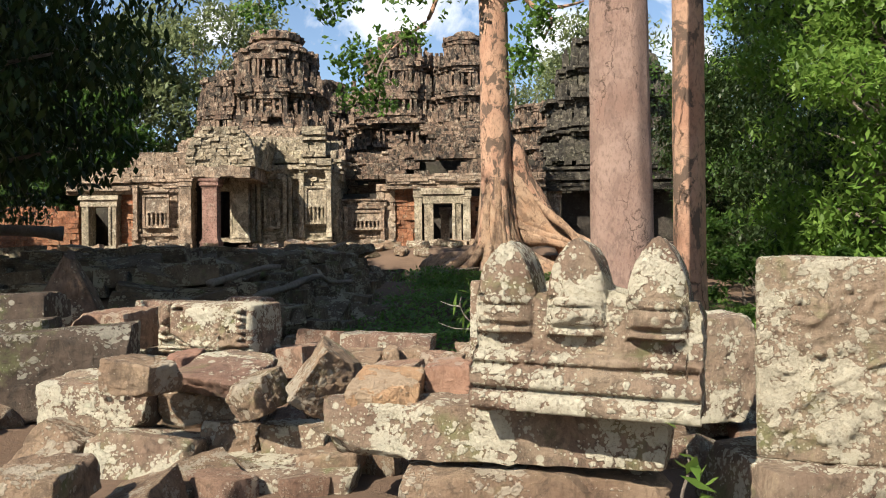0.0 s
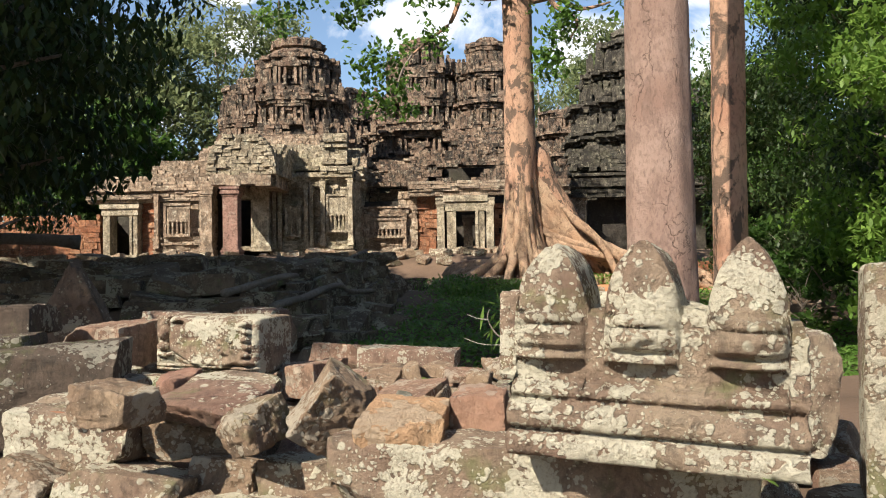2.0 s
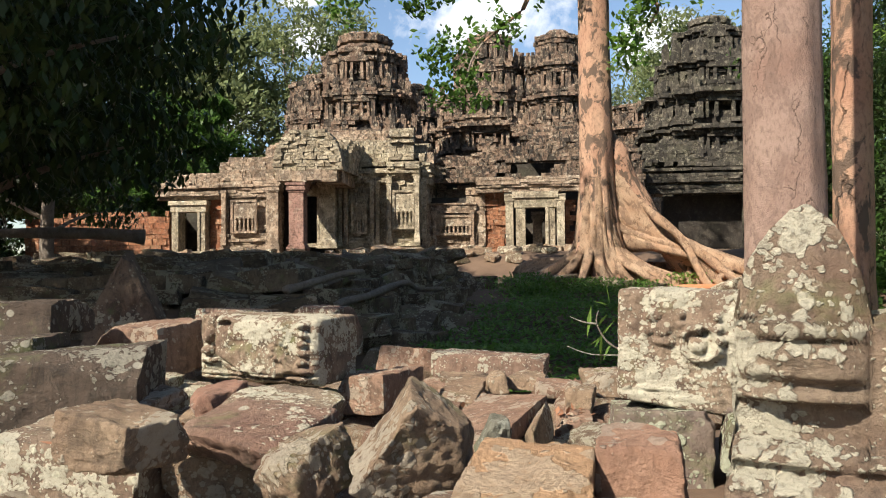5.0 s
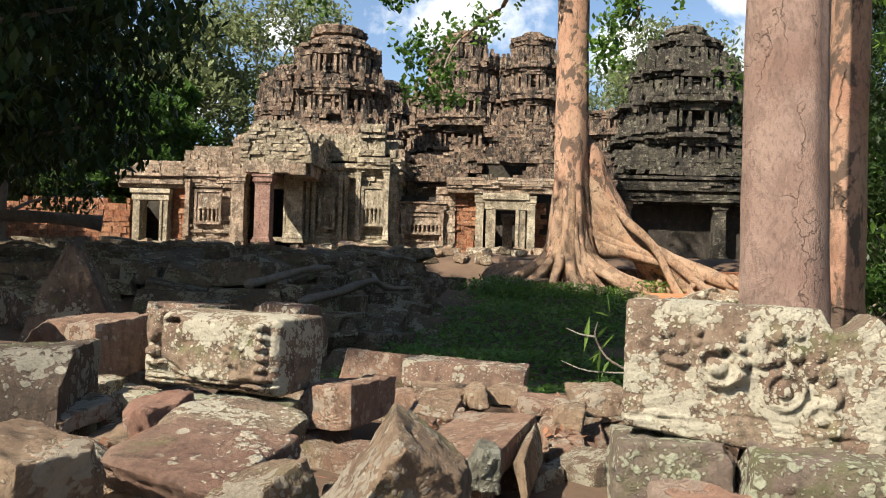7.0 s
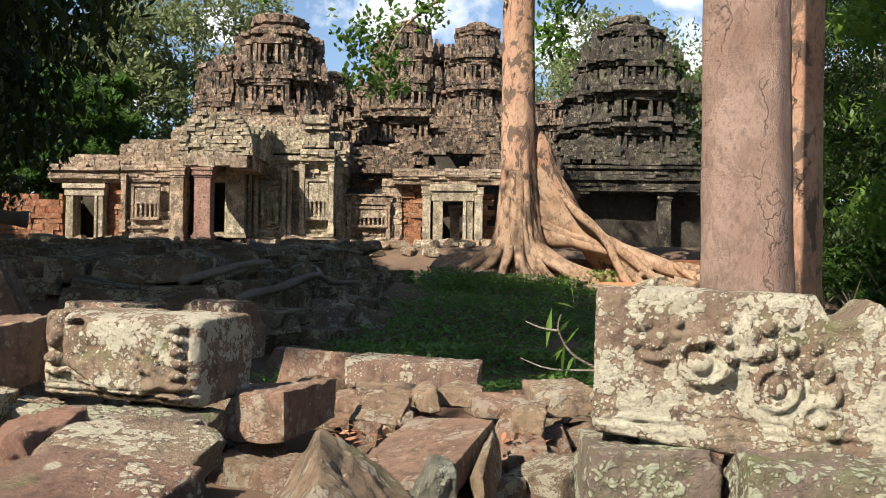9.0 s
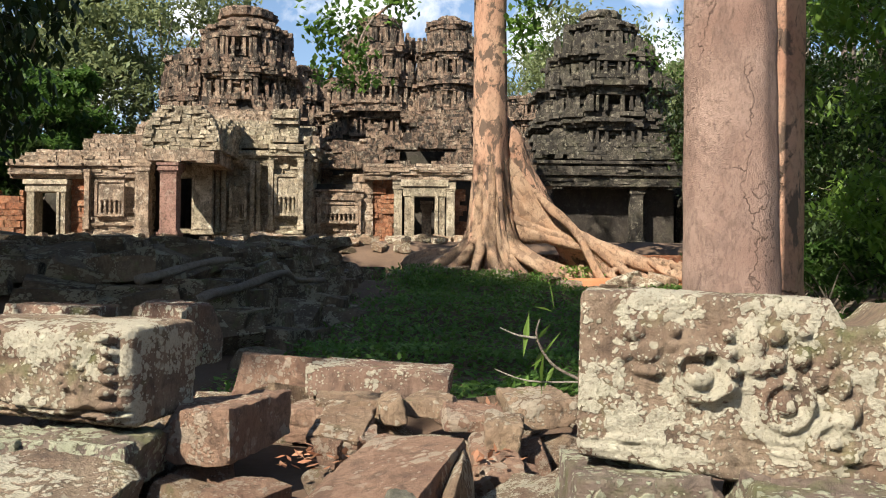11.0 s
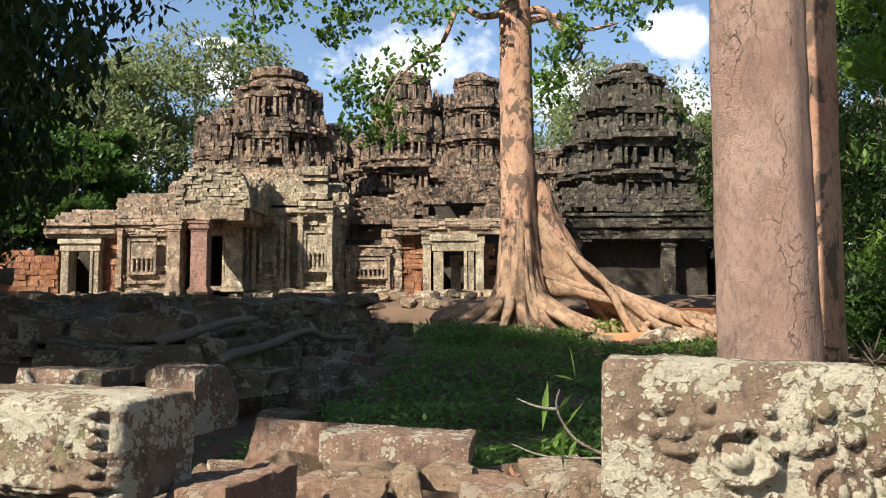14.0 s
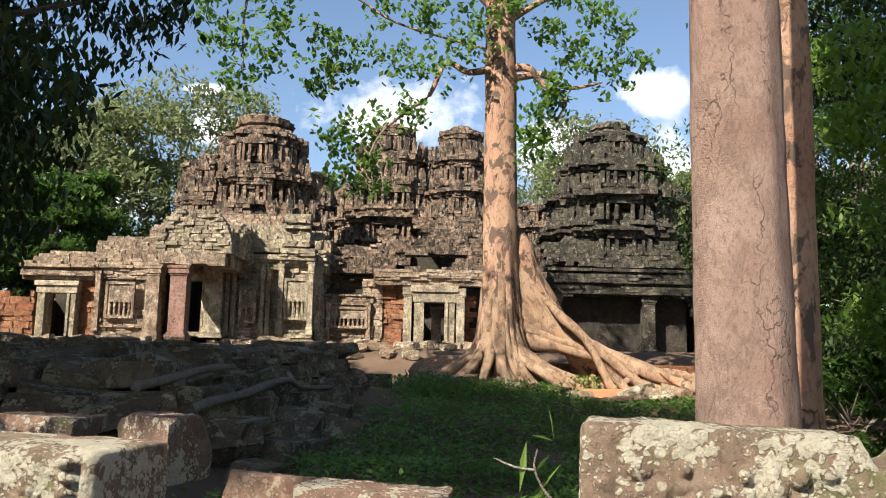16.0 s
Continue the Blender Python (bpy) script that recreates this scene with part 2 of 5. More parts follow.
SOIL = soil_material("brown_soil", (0.10, 0.065, 0.042), (0.16, 0.105, 0.07), (0.08, 0.055, 0.04))
MUD = soil_material("orange_laterite_soil", (0.42, 0.17, 0.075), (0.50, 0.24, 0.12), (0.34, 0.15, 0.08))
PALETWIG = bark_material("pale_dead_twig", (0.62, 0.56, 0.46), (0.55, 0.48, 0.38), (0.35, 0.29, 0.23), 6.0, 0.2)
DRY = leaf_material("dry_leaf", (0.30, 0.13, 0.07), (0.45, 0.24, 0.14), 0.2, 0.7)


def cloud_material(puffs):
    """Soft white cumulus on a far sheet: ellipses torn by noise, clear between them."""
    n = Nodes("cloud")
    tc = n.node("ShaderNodeTexCoord")
    torn = n.noise(0.016, 9, 0.62, 0.3, tc.outputs["Object"])
    fine = n.noise(0.05, 8, 0.65, 0.2, tc.outputs["Object"])
    near_ = None
    for x, z, w, h in puffs:
        sub = n.node("ShaderNodeVectorMath")
        sub.operation = "SUBTRACT"
        n.put(sub.inputs[0], tc.outputs["Object"])
        sub.inputs[1].default_value = (x, 0, z)
        div = n.node("ShaderNodeVectorMath")
        div.operation = "DIVIDE"
        n.put(div.inputs[0], sub.outputs[0])
        div.inputs[1].default_value = (w, 1, h)
        size = n.node("ShaderNodeVectorMath")
        size.operation = "LENGTH"
        n.put(size.inputs[0], div.outputs[0])
        near_ = size.outputs["Value"] if near_ is None else n.mul(near_, size.outputs["Value"], "MINIMUM")
    body = n.mul(near_, n.mul(torn, 1.9), "ADD")
    body = n.mul(body, n.mul(fine, 0.5), "ADD")
    alpha = n.ramp(n.mul(body, 0.4), 0.62, 0.80, (1, 1, 1), (0, 0, 0))
    tone = n.mix(n.ramp(fine, 0.35, 0.65), (0.62, 0.66, 0.74), (0.95, 0.95, 0.95))
    glow = n.node("ShaderNodeEmission", Strength=0.72)
    n.put(glow.inputs[0], tone)
    clear = n.node("ShaderNodeBsdfTransparent")
    mix = n.node("ShaderNodeMixShader")
    n.put(mix.inputs[0], alpha)
    n.tree.links.new(clear.outputs[0], mix.inputs[1])
    n.tree.links.new(glow.outputs[0], mix.inputs[2])
    n.tree.links.new(mix.outputs[0], n.tree.nodes["Material Output"].inputs[0])
    return n.mat


CLOUD = cloud_material(((-212, 235, 40, 30), (-45, 250, 105, 60), (125, 222, 60, 45), (232, 282, 50, 34), (240, 200, 50, 66), (-330, 160, 90, 30), (420, 190, 90, 40), (-230, 275, 40, 8)))

# ---- shape helpers ----


def hashed(ix, iy, iz, seed):
    n = (ix * 374761393 + iy * 668265263 + iz * 2147483647 + seed * 974711) & 0x7FFFFFFF
    n = ((n ^ (n >> 13)) * 1274126177) & 0x7FFFFFFF
    return ((n ^ (n >> 16)) & 0xFFFF) / 32767.5 - 1.0


def lattice(p, seed=0):
    """Smooth value noise of an N x 3 array, between -1 and 1."""
    q = np.floor(p).astype(np.int64)
    f = p - q
    f = f * f * (3 - 2 * f)
    total = 0
    for dx in (0, 1):
        for dy in (0, 1):
            for dz in (0, 1):
                w = (f[:, 0] if dx else 1 - f[:, 0]) * (f[:, 1] if dy else 1 - f[:, 1]) * (f[:, 2] if dz else 1 - f[:, 2])
                total = total + w * hashed(q[:, 0] + dx, q[:, 1] + dy, q[:, 2] + dz, seed)
    return total


def fractal(p, seed=0, octaves=4, gain=0.5):
    total, a = 0, 1.0
    for k in range(octaves):
        total = total + a * lattice(p * 2.0 ** k + 17.3 * k, seed + k)
        a *= gain
    return total


def mesh_of(name, verts, faces, mat, smooth=False):
    me = bpy.data.meshes.new(name)
    me.from_pydata(np.asarray(verts).tolist(), [], faces if isinstance(faces, list) else faces.tolist())
    me.materials.append(mat)
    if smooth:
        me.shade_smooth()
        if smooth != True:
            me.set_sharp_from_angle(angle=radians(smooth))
    return me


def piece(name, me, parent=None, label="", m=None):
    ob = new(name, me)
    if m is not None:
        ob.matrix_basis = m
    if parent is not None:
        ob.parent = parent
    if label:
        ob["label"] = label
    return ob


def empty(name, x, y, z, label, category, group="", kind="", rz=0):
    ob = new(name)
    ob.empty_display_size = 0.2
    ob.matrix_basis = pose(x, y, z, 0, 0, rz)
    return tagged(ob, label, category, group, kind)


def grid_box(nx, ny, nz):
    """The skin of a cube from -1 to 1, cut into nx x ny x nz cells."""
    index, verts, faces = {}, [], []

    def at(i, j, k):
        key = (i, j, k)
        if key not in index:
            index[key] = len(verts)
            verts.append((2 * i / nx - 1, 2 * j / ny - 1, 2 * k / nz - 1))
        return index[key]

    for i in range(nx):
        for j in range(ny):
            faces.append((at(i, j, 0), at(i, j + 1, 0), at(i + 1, j + 1, 0), at(i + 1, j, 0)))
            faces.append((at(i, j, nz), at(i + 1, j, nz), at(i + 1, j + 1, nz), at(i, j + 1, nz)))
    for i in range(nx):
        for k in range(nz):
            faces.append((at(i, 0, k), at(i + 1, 0, k), at(i + 1, 0, k + 1), at(i, 0, k + 1)))
            faces.append((at(i, ny, k), at(i, ny, k + 1), at(i + 1, ny, k + 1), at(i + 1, ny, k)))
    for j in range(ny):
        for k in range(nz):
            faces.append((at(0, j, k), at(0, j, k + 1), at(0, j + 1, k + 1), at(0, j + 1, k)))
            faces.append((at(nx, j, k), at(nx, j + 1, k), at(nx, j + 1, k + 1), at(nx, j, k + 1)))
    return np.array(verts), faces


def hewn(w, d, h, seed, cuts=2, cell=0.035, wear=1.0, round_=0.014):
    """A hewn or broken stone: a worn box with corners struck off, rough faces. Centre at 0."""
    rnd = random.Random(seed)
    n = [max(3, min(46, int(s / cell))) for s in (w, d, h)]
    p, faces = grid_box(*n)
    half = np.array([w, d, h]) / 2
    skew = np.array([rnd.uniform(-.07, .07) for _ in range(6)])
    p = p * half
    r = min(round_, 0.3 * min(half))
    q = np.clip(p, -(half - r), half - r)
    e = p - q
    p = q + e / np.maximum(np.linalg.norm(e, axis=1, keepdims=True), 1e-6) * np.minimum(np.linalg.norm(e, axis=1, keepdims=True), r)
    p[:, 0] *= 1 + skew[0] * p[:, 2] / half[2] + skew[1] * p[:, 1] / half[1]
    p[:, 2] *= 1 + skew[2] * p[:, 0] / half[0] + skew[3] * p[:, 1] / half[1]
    p[:, 1] *= 1 + skew[4] * p[:, 0] / half[0] + skew[5] * p[:, 2] / half[2]
    for _ in range(cuts * 2 + 1):
        v = np.array([rnd.choice((-1, 1)) * rnd.uniform(.3, 1), rnd.choice((-1, 1)) * rnd.uniform(.15, 1), rnd.choice((-1, 1, 1)) * rnd.uniform(.2, 1)])
        v = v / half
        v /= np.linalg.norm(v)
        reach = np.abs(v) @ half
        over = p @ v - reach * rnd.uniform(0.60 if cuts >= 3 else 0.76, 0.92)
        p = p - np.maximum(over, 0)[:, None] * v
    size = (w * d * h) ** (1 / 3)
    out = p / half ** 2
    out /= np.maximum(np.linalg.norm(out, axis=1, keepdims=True), 1e-6)
    bed = lattice(np.stack([p[:, 0] * 2, p[:, 1] * 2, p[:, 2] * 38], 1) + seed, seed + 2)
    rough = fractal(p / size * 2.4 + seed * 3.1, seed, 3) * 0.016 * size + fractal(p * 16 + seed, seed + 9, 4, 0.66) * 0.0085 + bed * 0.003
    rough += np.minimum(0, fractal(p / size * 3.2 + seed, seed + 4, 2) + 0.45) * 0.11 * size
    p = p + out * (rough * wear)[:, None]
    return p, faces


def tube(points, radii, sides=10, seed=0, rough=0.06):
    """A tapered, slightly uneven limb along a smooth line through the points."""
    pts, rad = np.array(points, float), np.array(radii, float)
    fine, fr = [], []
    for i in range(len(pts) - 1):
        p0, p1, p2, p3 = pts[max(i - 1, 0)], pts[i], pts[i + 1], pts[min(i + 2, len(pts) - 1)]
        for k in range(4):
            t = k / 4
            fine.append(0.5 * (2 * p1 + (p2 - p0) * t + (2 * p0 - 5 * p1 + 4 * p2 - p3) * t * t + (3 * p1 - p0 - 3 * p2 + p3) * t ** 3))
            fr.append(rad[i] * (1 - t) + rad[i + 1] * t)
    fine.append(pts[-1])
    fr.append(rad[-1])
    fine = np.array(fine)
    verts, faces = [], []
    up = Vector((0.3, 0.2, 1))
    for i, c in enumerate(fine):
        d = Vector(fine[min(i + 1, len(fine) - 1)] - fine[max(i - 1, 0)]).normalized()
        a = d.cross(up if abs(d.dot(up)) < 1.0 else Vector((1, 0, 0)))
        if a.length < 0.05:
            a = d.cross(Vector((1, 0, 0)))
        a.normalize()
        b = d.cross(a)
        for s in range(sides):
            an = 2 * math.pi * s / sides
            k = fr[i] * (1 + rough * noise.noise(Vector((math.cos(an) * 1.3, math.sin(an) * 1.3, i * 0.3 + seed * 7.7))) * 2)
            verts.append(Vector(c) + (a * math.cos(an) + b * math.sin(an)) * k)
    for i in range(len(fine) - 1):
        for s in range(sides):
            s2 = (s + 1) % sides
            faces.append((i * sides + s, i * sides + s2, (i + 1) * sides + s2, (i + 1) * sides + s))
    faces.append(tuple(range(sides))[::-1])
    faces.append(tuple((len(fine) - 1) * sides + s for s in range(sides)))
    return np.array([tuple(v) for v in verts]), faces


def joined(shapes):
    verts, faces, n = [], [], 0
    for v, f in shapes:
        verts.append(np.asarray(v))
        faces += [tuple(i + n for i in q) for q in f]
        n += len(v)
    return np.concatenate(verts), faces


def leaves(centres, size, seed, droop=0.5, slim=0.45, spread=None):
    """Many folded leaf blades at the centres, each of two halves along a midrib."""
    rng = np.random.default_rng(seed)
    n = len(centres)
    az = rng.uniform(0, 2 * np.pi, n)
    dip = rng.normal(-droop, 0.45, n)
    along = np.stack([np.cos(az) * np.cos(dip), np.sin(az) * np.cos(dip), np.sin(dip)], 1)
    side = np.stack([-np.sin(az), np.cos(az), rng.normal(0, 0.35, n)], 1)
    side /= np.linalg.norm(side, axis=1, keepdims=True)
    up = np.cross(along, side)
    s = (size * rng.uniform(0.65, 1.3, n))[:, None]
    w = s * slim
    base = centres - along * s * 0.5
    v = np.stack([base, base + along * s * 0.45 + side * w * 0.5 - up * w * 0.12, base + along * s - up * s * 0.12, base + along * s * 0.45 - side * w * 0.5 - up * w * 0.12], 1)
    k = np.arange(n)[:, None] * 4
    f = np.concatenate([k + np.array([[0, 1, 2]]), k + np.array([[0, 2, 3]])])
    return v.reshape(-1, 3), f


def clump_points(rng, clumps, each, hollow=0.55):
    """Points in the shells of uneven ellipsoids: rows of x, y, z, rx, ry, rz."""
    got = []
    for x, y, z, a, b, c in clumps:
        d = rng.normal(size=(each, 3))
        d /= np.linalg.norm(d, axis=1, keepdims=True)
        r = rng.uniform(hollow, 1.0, each) ** 0.6
        lump = 1 + 0.35 * lattice(d * 2.2 + x * 3 + z, 5)
        got.append(np.array([x, y, z]) + d * (r * lump)[:, None] * np.array([a, b, c]))
    return np.concatenate(got)


def smooth_step(a, b, v):
    t = min(1.0, max(0.0, (v - a) / (b - a)))
    return t * t * (3 - 2 * t)


def ground_height(x, y):
    """The lie of the land: a rubble dike, a grassy pit behind it, a bank and the temple's terrace."""
    dike = 0.50 * smooth_step(1.6, 3.0, y) * (1 - smooth_step(8.2, 9.6, y))
    left = 0.35 * smooth_step(-1.5, -4.0, x) * (1 - smooth_step(9, 12, y)) * smooth_step(2, 5, y)
    pit = 0.02 + 0.95 * smooth_step(11, 24.5, y)
    foot = -0.3 + (min(y, 24) - 24) * 0.16
    bank = 1.0 * smooth_step(-0.1, 3.0, foot - x) * smooth_step(11.3, 13.8, y - 0.25 * x - 2.5)
    terrace = 2.25 * smooth_step(25.5, 33, y)
    far = max(pit if y > 9 else 0.0, terrace)
    z = max(dike + left, far, min(2.3, 0.05 + bank) if y > 9 else 0)
    right = 0.5 * smooth_step(3.5, 7, x) * (1 - smooth_step(20, 25, y)) * smooth_step(6, 10, y)
    return max(z, right)

# ---- ground ----


def ground_sheet():
    near = np.arange(-14, 14.01, 0.28)
    xs = np.concatenate([[-900, -300, -120, -60, -35, -24, -18], near, [18, 24, 35, 60, 120, 300, 900]])
    ys = np.concatenate([[-900, -200, -60, -20, -8, -4], np.arange(-2, 40.01, 0.3), [44, 50, 60, 80, 120, 300, 900]])
    verts = []
    for y in ys:
        for x in xs:
            z = ground_height(x, y)
            verts.append((x, y, z + 0.05 * noise.fractal(Vector((x * 0.9, y * 0.9, 0)), 1.0, 2.0, 3)))
    w = len(xs)
    faces = [(j * w + i, j * w + i + 1, (j + 1) * w + i + 1, (j + 1) * w + i) for j in range(len(ys) - 1) for i in range(w - 1)]
    return mesh_of("ground", verts, faces, SOIL, True)


ground = tagged(new("ground", ground_sheet()), "bare brown earth sloping up to the temple terrace", "ground", kind="structure")

# ---- temple masonry ----
UNIT = []
for k in range(10):
    rnd = random.Random(400 + k)
    vs = []
    for sx in (-1, 1):
        for sy in (-1, 1):
            for sz in (-1, 1):
                vs.append((sx * 0.5 * rnd.uniform(0.87, 1.0), sy * 0.5 * rnd.uniform(0.80, 1.0), sz * 0.5 * rnd.uniform(0.84, 1.0)))
    UNIT.append(np.array(vs))
UNIT_FACES = [(0, 1, 3, 2), (4, 6, 7, 5), (0, 4, 5, 1), (2, 3, 7, 6), (0, 2, 6, 4), (1, 5, 7, 3)]
UNIT_MESH = {}


def unit_mesh(k, mat):
    if (k, mat.name) not in UNIT_MESH:
        UNIT_MESH[k, mat.name] = mesh_of("stone_block", UNIT[k], UNIT_FACES, mat)
    return UNIT_MESH[k, mat.name]


def masonry(boxes, mat, parent, apart=0, name="masonry", label=""):
    """Boxes (x, y, z, w, d, h, turn) as stone blocks: the first few as pieces, the rest in one mesh."""
    rnd = random.Random(len(boxes))
    verts, faces, n = [], [], 0
    apart = min(apart, len(boxes) // 2)
    step = max(1, len(boxes) // max(1, apart))
    for i, (x, y, z, w, d, h, turn) in enumerate(boxes):
        k = rnd.randrange(10)
        m = pose(x, y, z, rnd.gauss(0, 1.0), rnd.gauss(0, 1.0), turn + rnd.gauss(0, 1.4)) @ Matrix.Diagonal((w, d, h, 1))
        if apart and i % step == 0 and i // step < apart:
            piece("stone_block", unit_mesh(k, mat), parent, m=m)
            continue
        a = np.array(m)
        verts.append(UNIT[k] @ a[:3, :3].T + a[:3, 3])
        faces += [tuple(q + n for q in f) for f in UNIT_FACES]
        n += 8
    ob = piece(name, mesh_of(name, np.concatenate(verts), faces, mat), parent, label)
    ob["kind"] = "stuff"
    return ob


def plain_box(x0, x1, y0, y1, z0, z1):
    v = [(x, y, z) for x in (x0, x1) for y in (y0, y1) for z in (z0, z1)]
    return np.array(v, float), [(0, 1, 3, 2), (4, 6, 7, 5), (0, 4, 5, 1), (2, 3, 7, 6), (0, 2, 6, 4), (1, 5, 7, 3)]


def moulding(z, z0, z1):
    """How far a Khmer wall stands out at a height: stepped plinth below, cornice above."""
    a, b = z - z0, z1 - z
    out = 0.0
    if a < 0.9:
        out += 0.22 - 0.20 * a + (0.06 if int(a / 0.16) % 2 else 0)
    if b < 0.9:
        out += 0.26 - 0.22 * b + (0.06 if int(b / 0.16) % 2 else 0)
    return out


def wall_run(x0, y0, x1, y1, z0, z1, seed, course=0.30, length=0.62, mould=True, ruin=0.0, holes=(), depth=0.42):
    """Blocks of a wall from one point to the other (its face to the right of the way... towards the viewer)."""
    rnd = random.Random(seed)
    boxes = []
    dx, dy = x1 - x0, y1 - y0
    run = math.hypot(dx, dy)
    ux, uy = dx / run, dy / run
    turn = math.degrees(math.atan2(dy, dx))
    z = z0
    while z < z1 - 0.05:
        thin = mould and (z - z0 < 0.8 or z1 - z < 0.95)
        h = min(course * (0.42 if thin else 0.85) * rnd.uniform(0.8, 1.2), z1 - z)
        ledge = rnd.choice((-0.06, 0.0, 0.07)) if thin else 0.0
        s = -rnd.uniform(0, length * 0.6)
        while s < run:
            w = length * rnd.uniform(0.5, 1.3)
            a, b = max(0, s), min(run, s + w)
            s += w
            if b - a < 0.08:
                continue
            mid = (a + b) / 2
            if any(p < mid < q and r < z + h / 2 < t for p, q, r, t in holes):
                continue
            if ruin and z + h > z1 - ruin * (0.5 + 0.5 * noise.noise(Vector((mid * 0.7, seed, 0)))) - ruin * 0.4 * rnd.random():
                continue
            out = (moulding(z + h / 2, z0, z1) + ledge if mould else 0) + rnd.gauss(0, 0.032)
            boxes.append((x0 + ux * mid + uy * out, y0 + uy * mid - ux * out + depth / 2, z + h / 2, (b - a) * 1.02, depth, h * 1.03, turn))
        z += h
    return boxes


# backing box; by default its dark colour paints the shade inside gaps and openings
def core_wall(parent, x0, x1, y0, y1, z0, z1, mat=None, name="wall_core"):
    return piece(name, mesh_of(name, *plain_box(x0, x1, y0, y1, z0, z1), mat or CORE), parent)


REDENT = ((1, -0.42), (1, 0.42), (0.84, 0.42), (0.84, 0.66), (0.66, 0.66), (0.66, 0.84), (0.42, 0.84), (0.42, 1))


def redented(w):
    pts = []
    for q in range(4):
        c, s = (1, 0, -1, 0)[q], (0, 1, 0, -1)[q]
        pts += [(w * (c * x - s * y), w * (s * x + c * y)) for x, y in REDENT[1:]]
    return pts


def tower(x, y, z0, z1, profile, mat, label, seed, apart=40, crown=0.0, tiers=5, wear=0.34):
    """A prasat tower: receding tiers of fine stone courses on a redented square, each with a stepped base, pilasters,
    blind niches, a heavy stepped cornice and corner antefixes, and a lotus crown. profile: (share of height, half width)."""
    rnd = random.Random(seed)
    top = empty("temple_tower", x, y, z0, label, "tower", "temple towers")
    total = z1 - z0
    hs, ws = [p[0] for p in profile], [p[1] for p in profile]
    boxes, cores, z = [], [], 0.0
    while z < total - 0.02:
        h = min(0.19 * rnd.uniform(0.75, 1.25), total - z)
        u = z / total
        tier = u * tiers % 1.0
        held = (math.floor(u * tiers) + 0.42) / tiers
        w = 0.30 * float(np.interp(u, hs, ws)) + 0.70 * float(np.interp(held, hs, ws))
        w *= float(np.interp(tier, (0, 0.07, 0.09, 0.17, 0.19, 0.62, 0.64, 0.76, 0.78, 0.86, 0.88, 1.0), (1.05, 1.05, 1.01, 1.01, 0.90, 0.90, 0.98, 0.99, 1.09, 1.11, 0.98, 0.90)))
        w *= rnd.uniform(0.985, 1.01)
        pts = redented(w)
        cores.append((z, h, pts))
        for i, (ax, ay) in enumerate(pts):
            bx, by = pts[(i + 1) % len(pts)]
            run = math.hypot(bx - ax, by - ay)
            if run < 0.04:
                continue
            turn = math.degrees(math.atan2(by - ay, bx - ax))
            count = max(1, round(run / 0.40))
            ox, oy = (by - ay) / run, -(bx - ax) / run
            for k in range(count):
                t = (k + 0.5 + rnd.uniform(-0.12, 0.12)) / count
                gone = noise.noise(Vector((ax * 0.8 + seed, ay * 0.8, z * 0.8))) + 0.5 * noise.noise(Vector((ax * 2.1 + seed, ay * 2.1 + t, z * 2.3)))
                if gone < -0.42 and u > 0.1 and rnd.random() < 0.5 + wear:
                    continue
                push = rnd.gauss(-0.16, 0.045) + wear * 0.8 * min(0.25, gone)
                boxes.append((ax + (bx - ax) * t + ox * push, ay + (by - ay) * t + oy * push, z + h / 2, run / count * rnd.uniform(0.94, 1.06), 0.46, h * rnd.uniform(0.92, 1.03), turn))
        if 0.84 < tier < 0.84 + h / total * tiers and u < 0.93:
            for ax, ay in pts:
                if rnd.random() < 0.75:
                    hh = rnd.uniform(0.40, 0.80)
                    boxes.append((ax * 0.93, ay * 0.93, z + h + hh / 2, 0.32, 0.30, hh, rnd.uniform(0, 30)))
                    boxes.append((ax * 0.92, ay * 0.92, z + h + hh * 1.12, 0.18, 0.18, hh * 0.35, rnd.uniform(0, 40)))
        z += h
    for tier in range(tiers):
        zz = total * (tier + 0.17) / tiers
        hh = total * 0.46 / tiers
        w = float(np.interp((tier + 0.42) / tiers, hs, ws)) * 0.95
        for q in range(4):
            c, s = (1, 0, -1, 0)[q], (0, 1, 0, -1)[q]
            for off, wide in ((-0.37, 0.20), (-0.27, 0.13), (-0.13, 0.16), (0.13, 0.16), (0.27, 0.13), (0.37, 0.20), (-0.56, 0.2), (0.56, 0.2), (-0.78, 0.17), (0.78, 0.17)):
                r = w * (1.0 if abs(off) < 0.5 else 0.85 if abs(off) < 0.7 else 0.68)
                boxes.append((c * r - s * off * w, s * r + c * off * w, zz + hh / 2, wide, 0.26, hh, q * 90 + 90))
            boxes.append((c * w, s * w, zz + hh + 0.07, w * 0.62, 0.36, 0.16, q * 90 + 90))
            for step in range(4):
                boxes.append((c * w * 1.01, s * w * 1.01, zz + hh + 0.22 + 0.15 * step, w * (0.50 - 0.12 * step), 0.34, 0.16, q * 90 + 90))
    n, v = len(cores[0][2]), []
    for z, h, pts in cores:
        v += [(px * 0.86, py * 0.86, z) for px, py in pts] + [(px * 0.86, py * 0.86, z + h) for px, py in pts]
    f = [(i * n + k, i * n + (k + 1) % n, i * n + n + (k + 1) % n, i * n + n + k) for i in range(2 * len(cores) - 1) for k in range(n)]
    f.append(tuple(len(v) - n + k for k in range(n)))
    # tower core and base, coloured as dark as the shade between and behind blocks
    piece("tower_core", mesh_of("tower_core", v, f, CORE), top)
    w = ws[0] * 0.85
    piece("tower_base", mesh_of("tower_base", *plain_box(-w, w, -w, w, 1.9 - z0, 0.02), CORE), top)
    boxes.sort(key=lambda b: b[1])
    masonry(boxes, mat, top, apart, "tower_masonry")
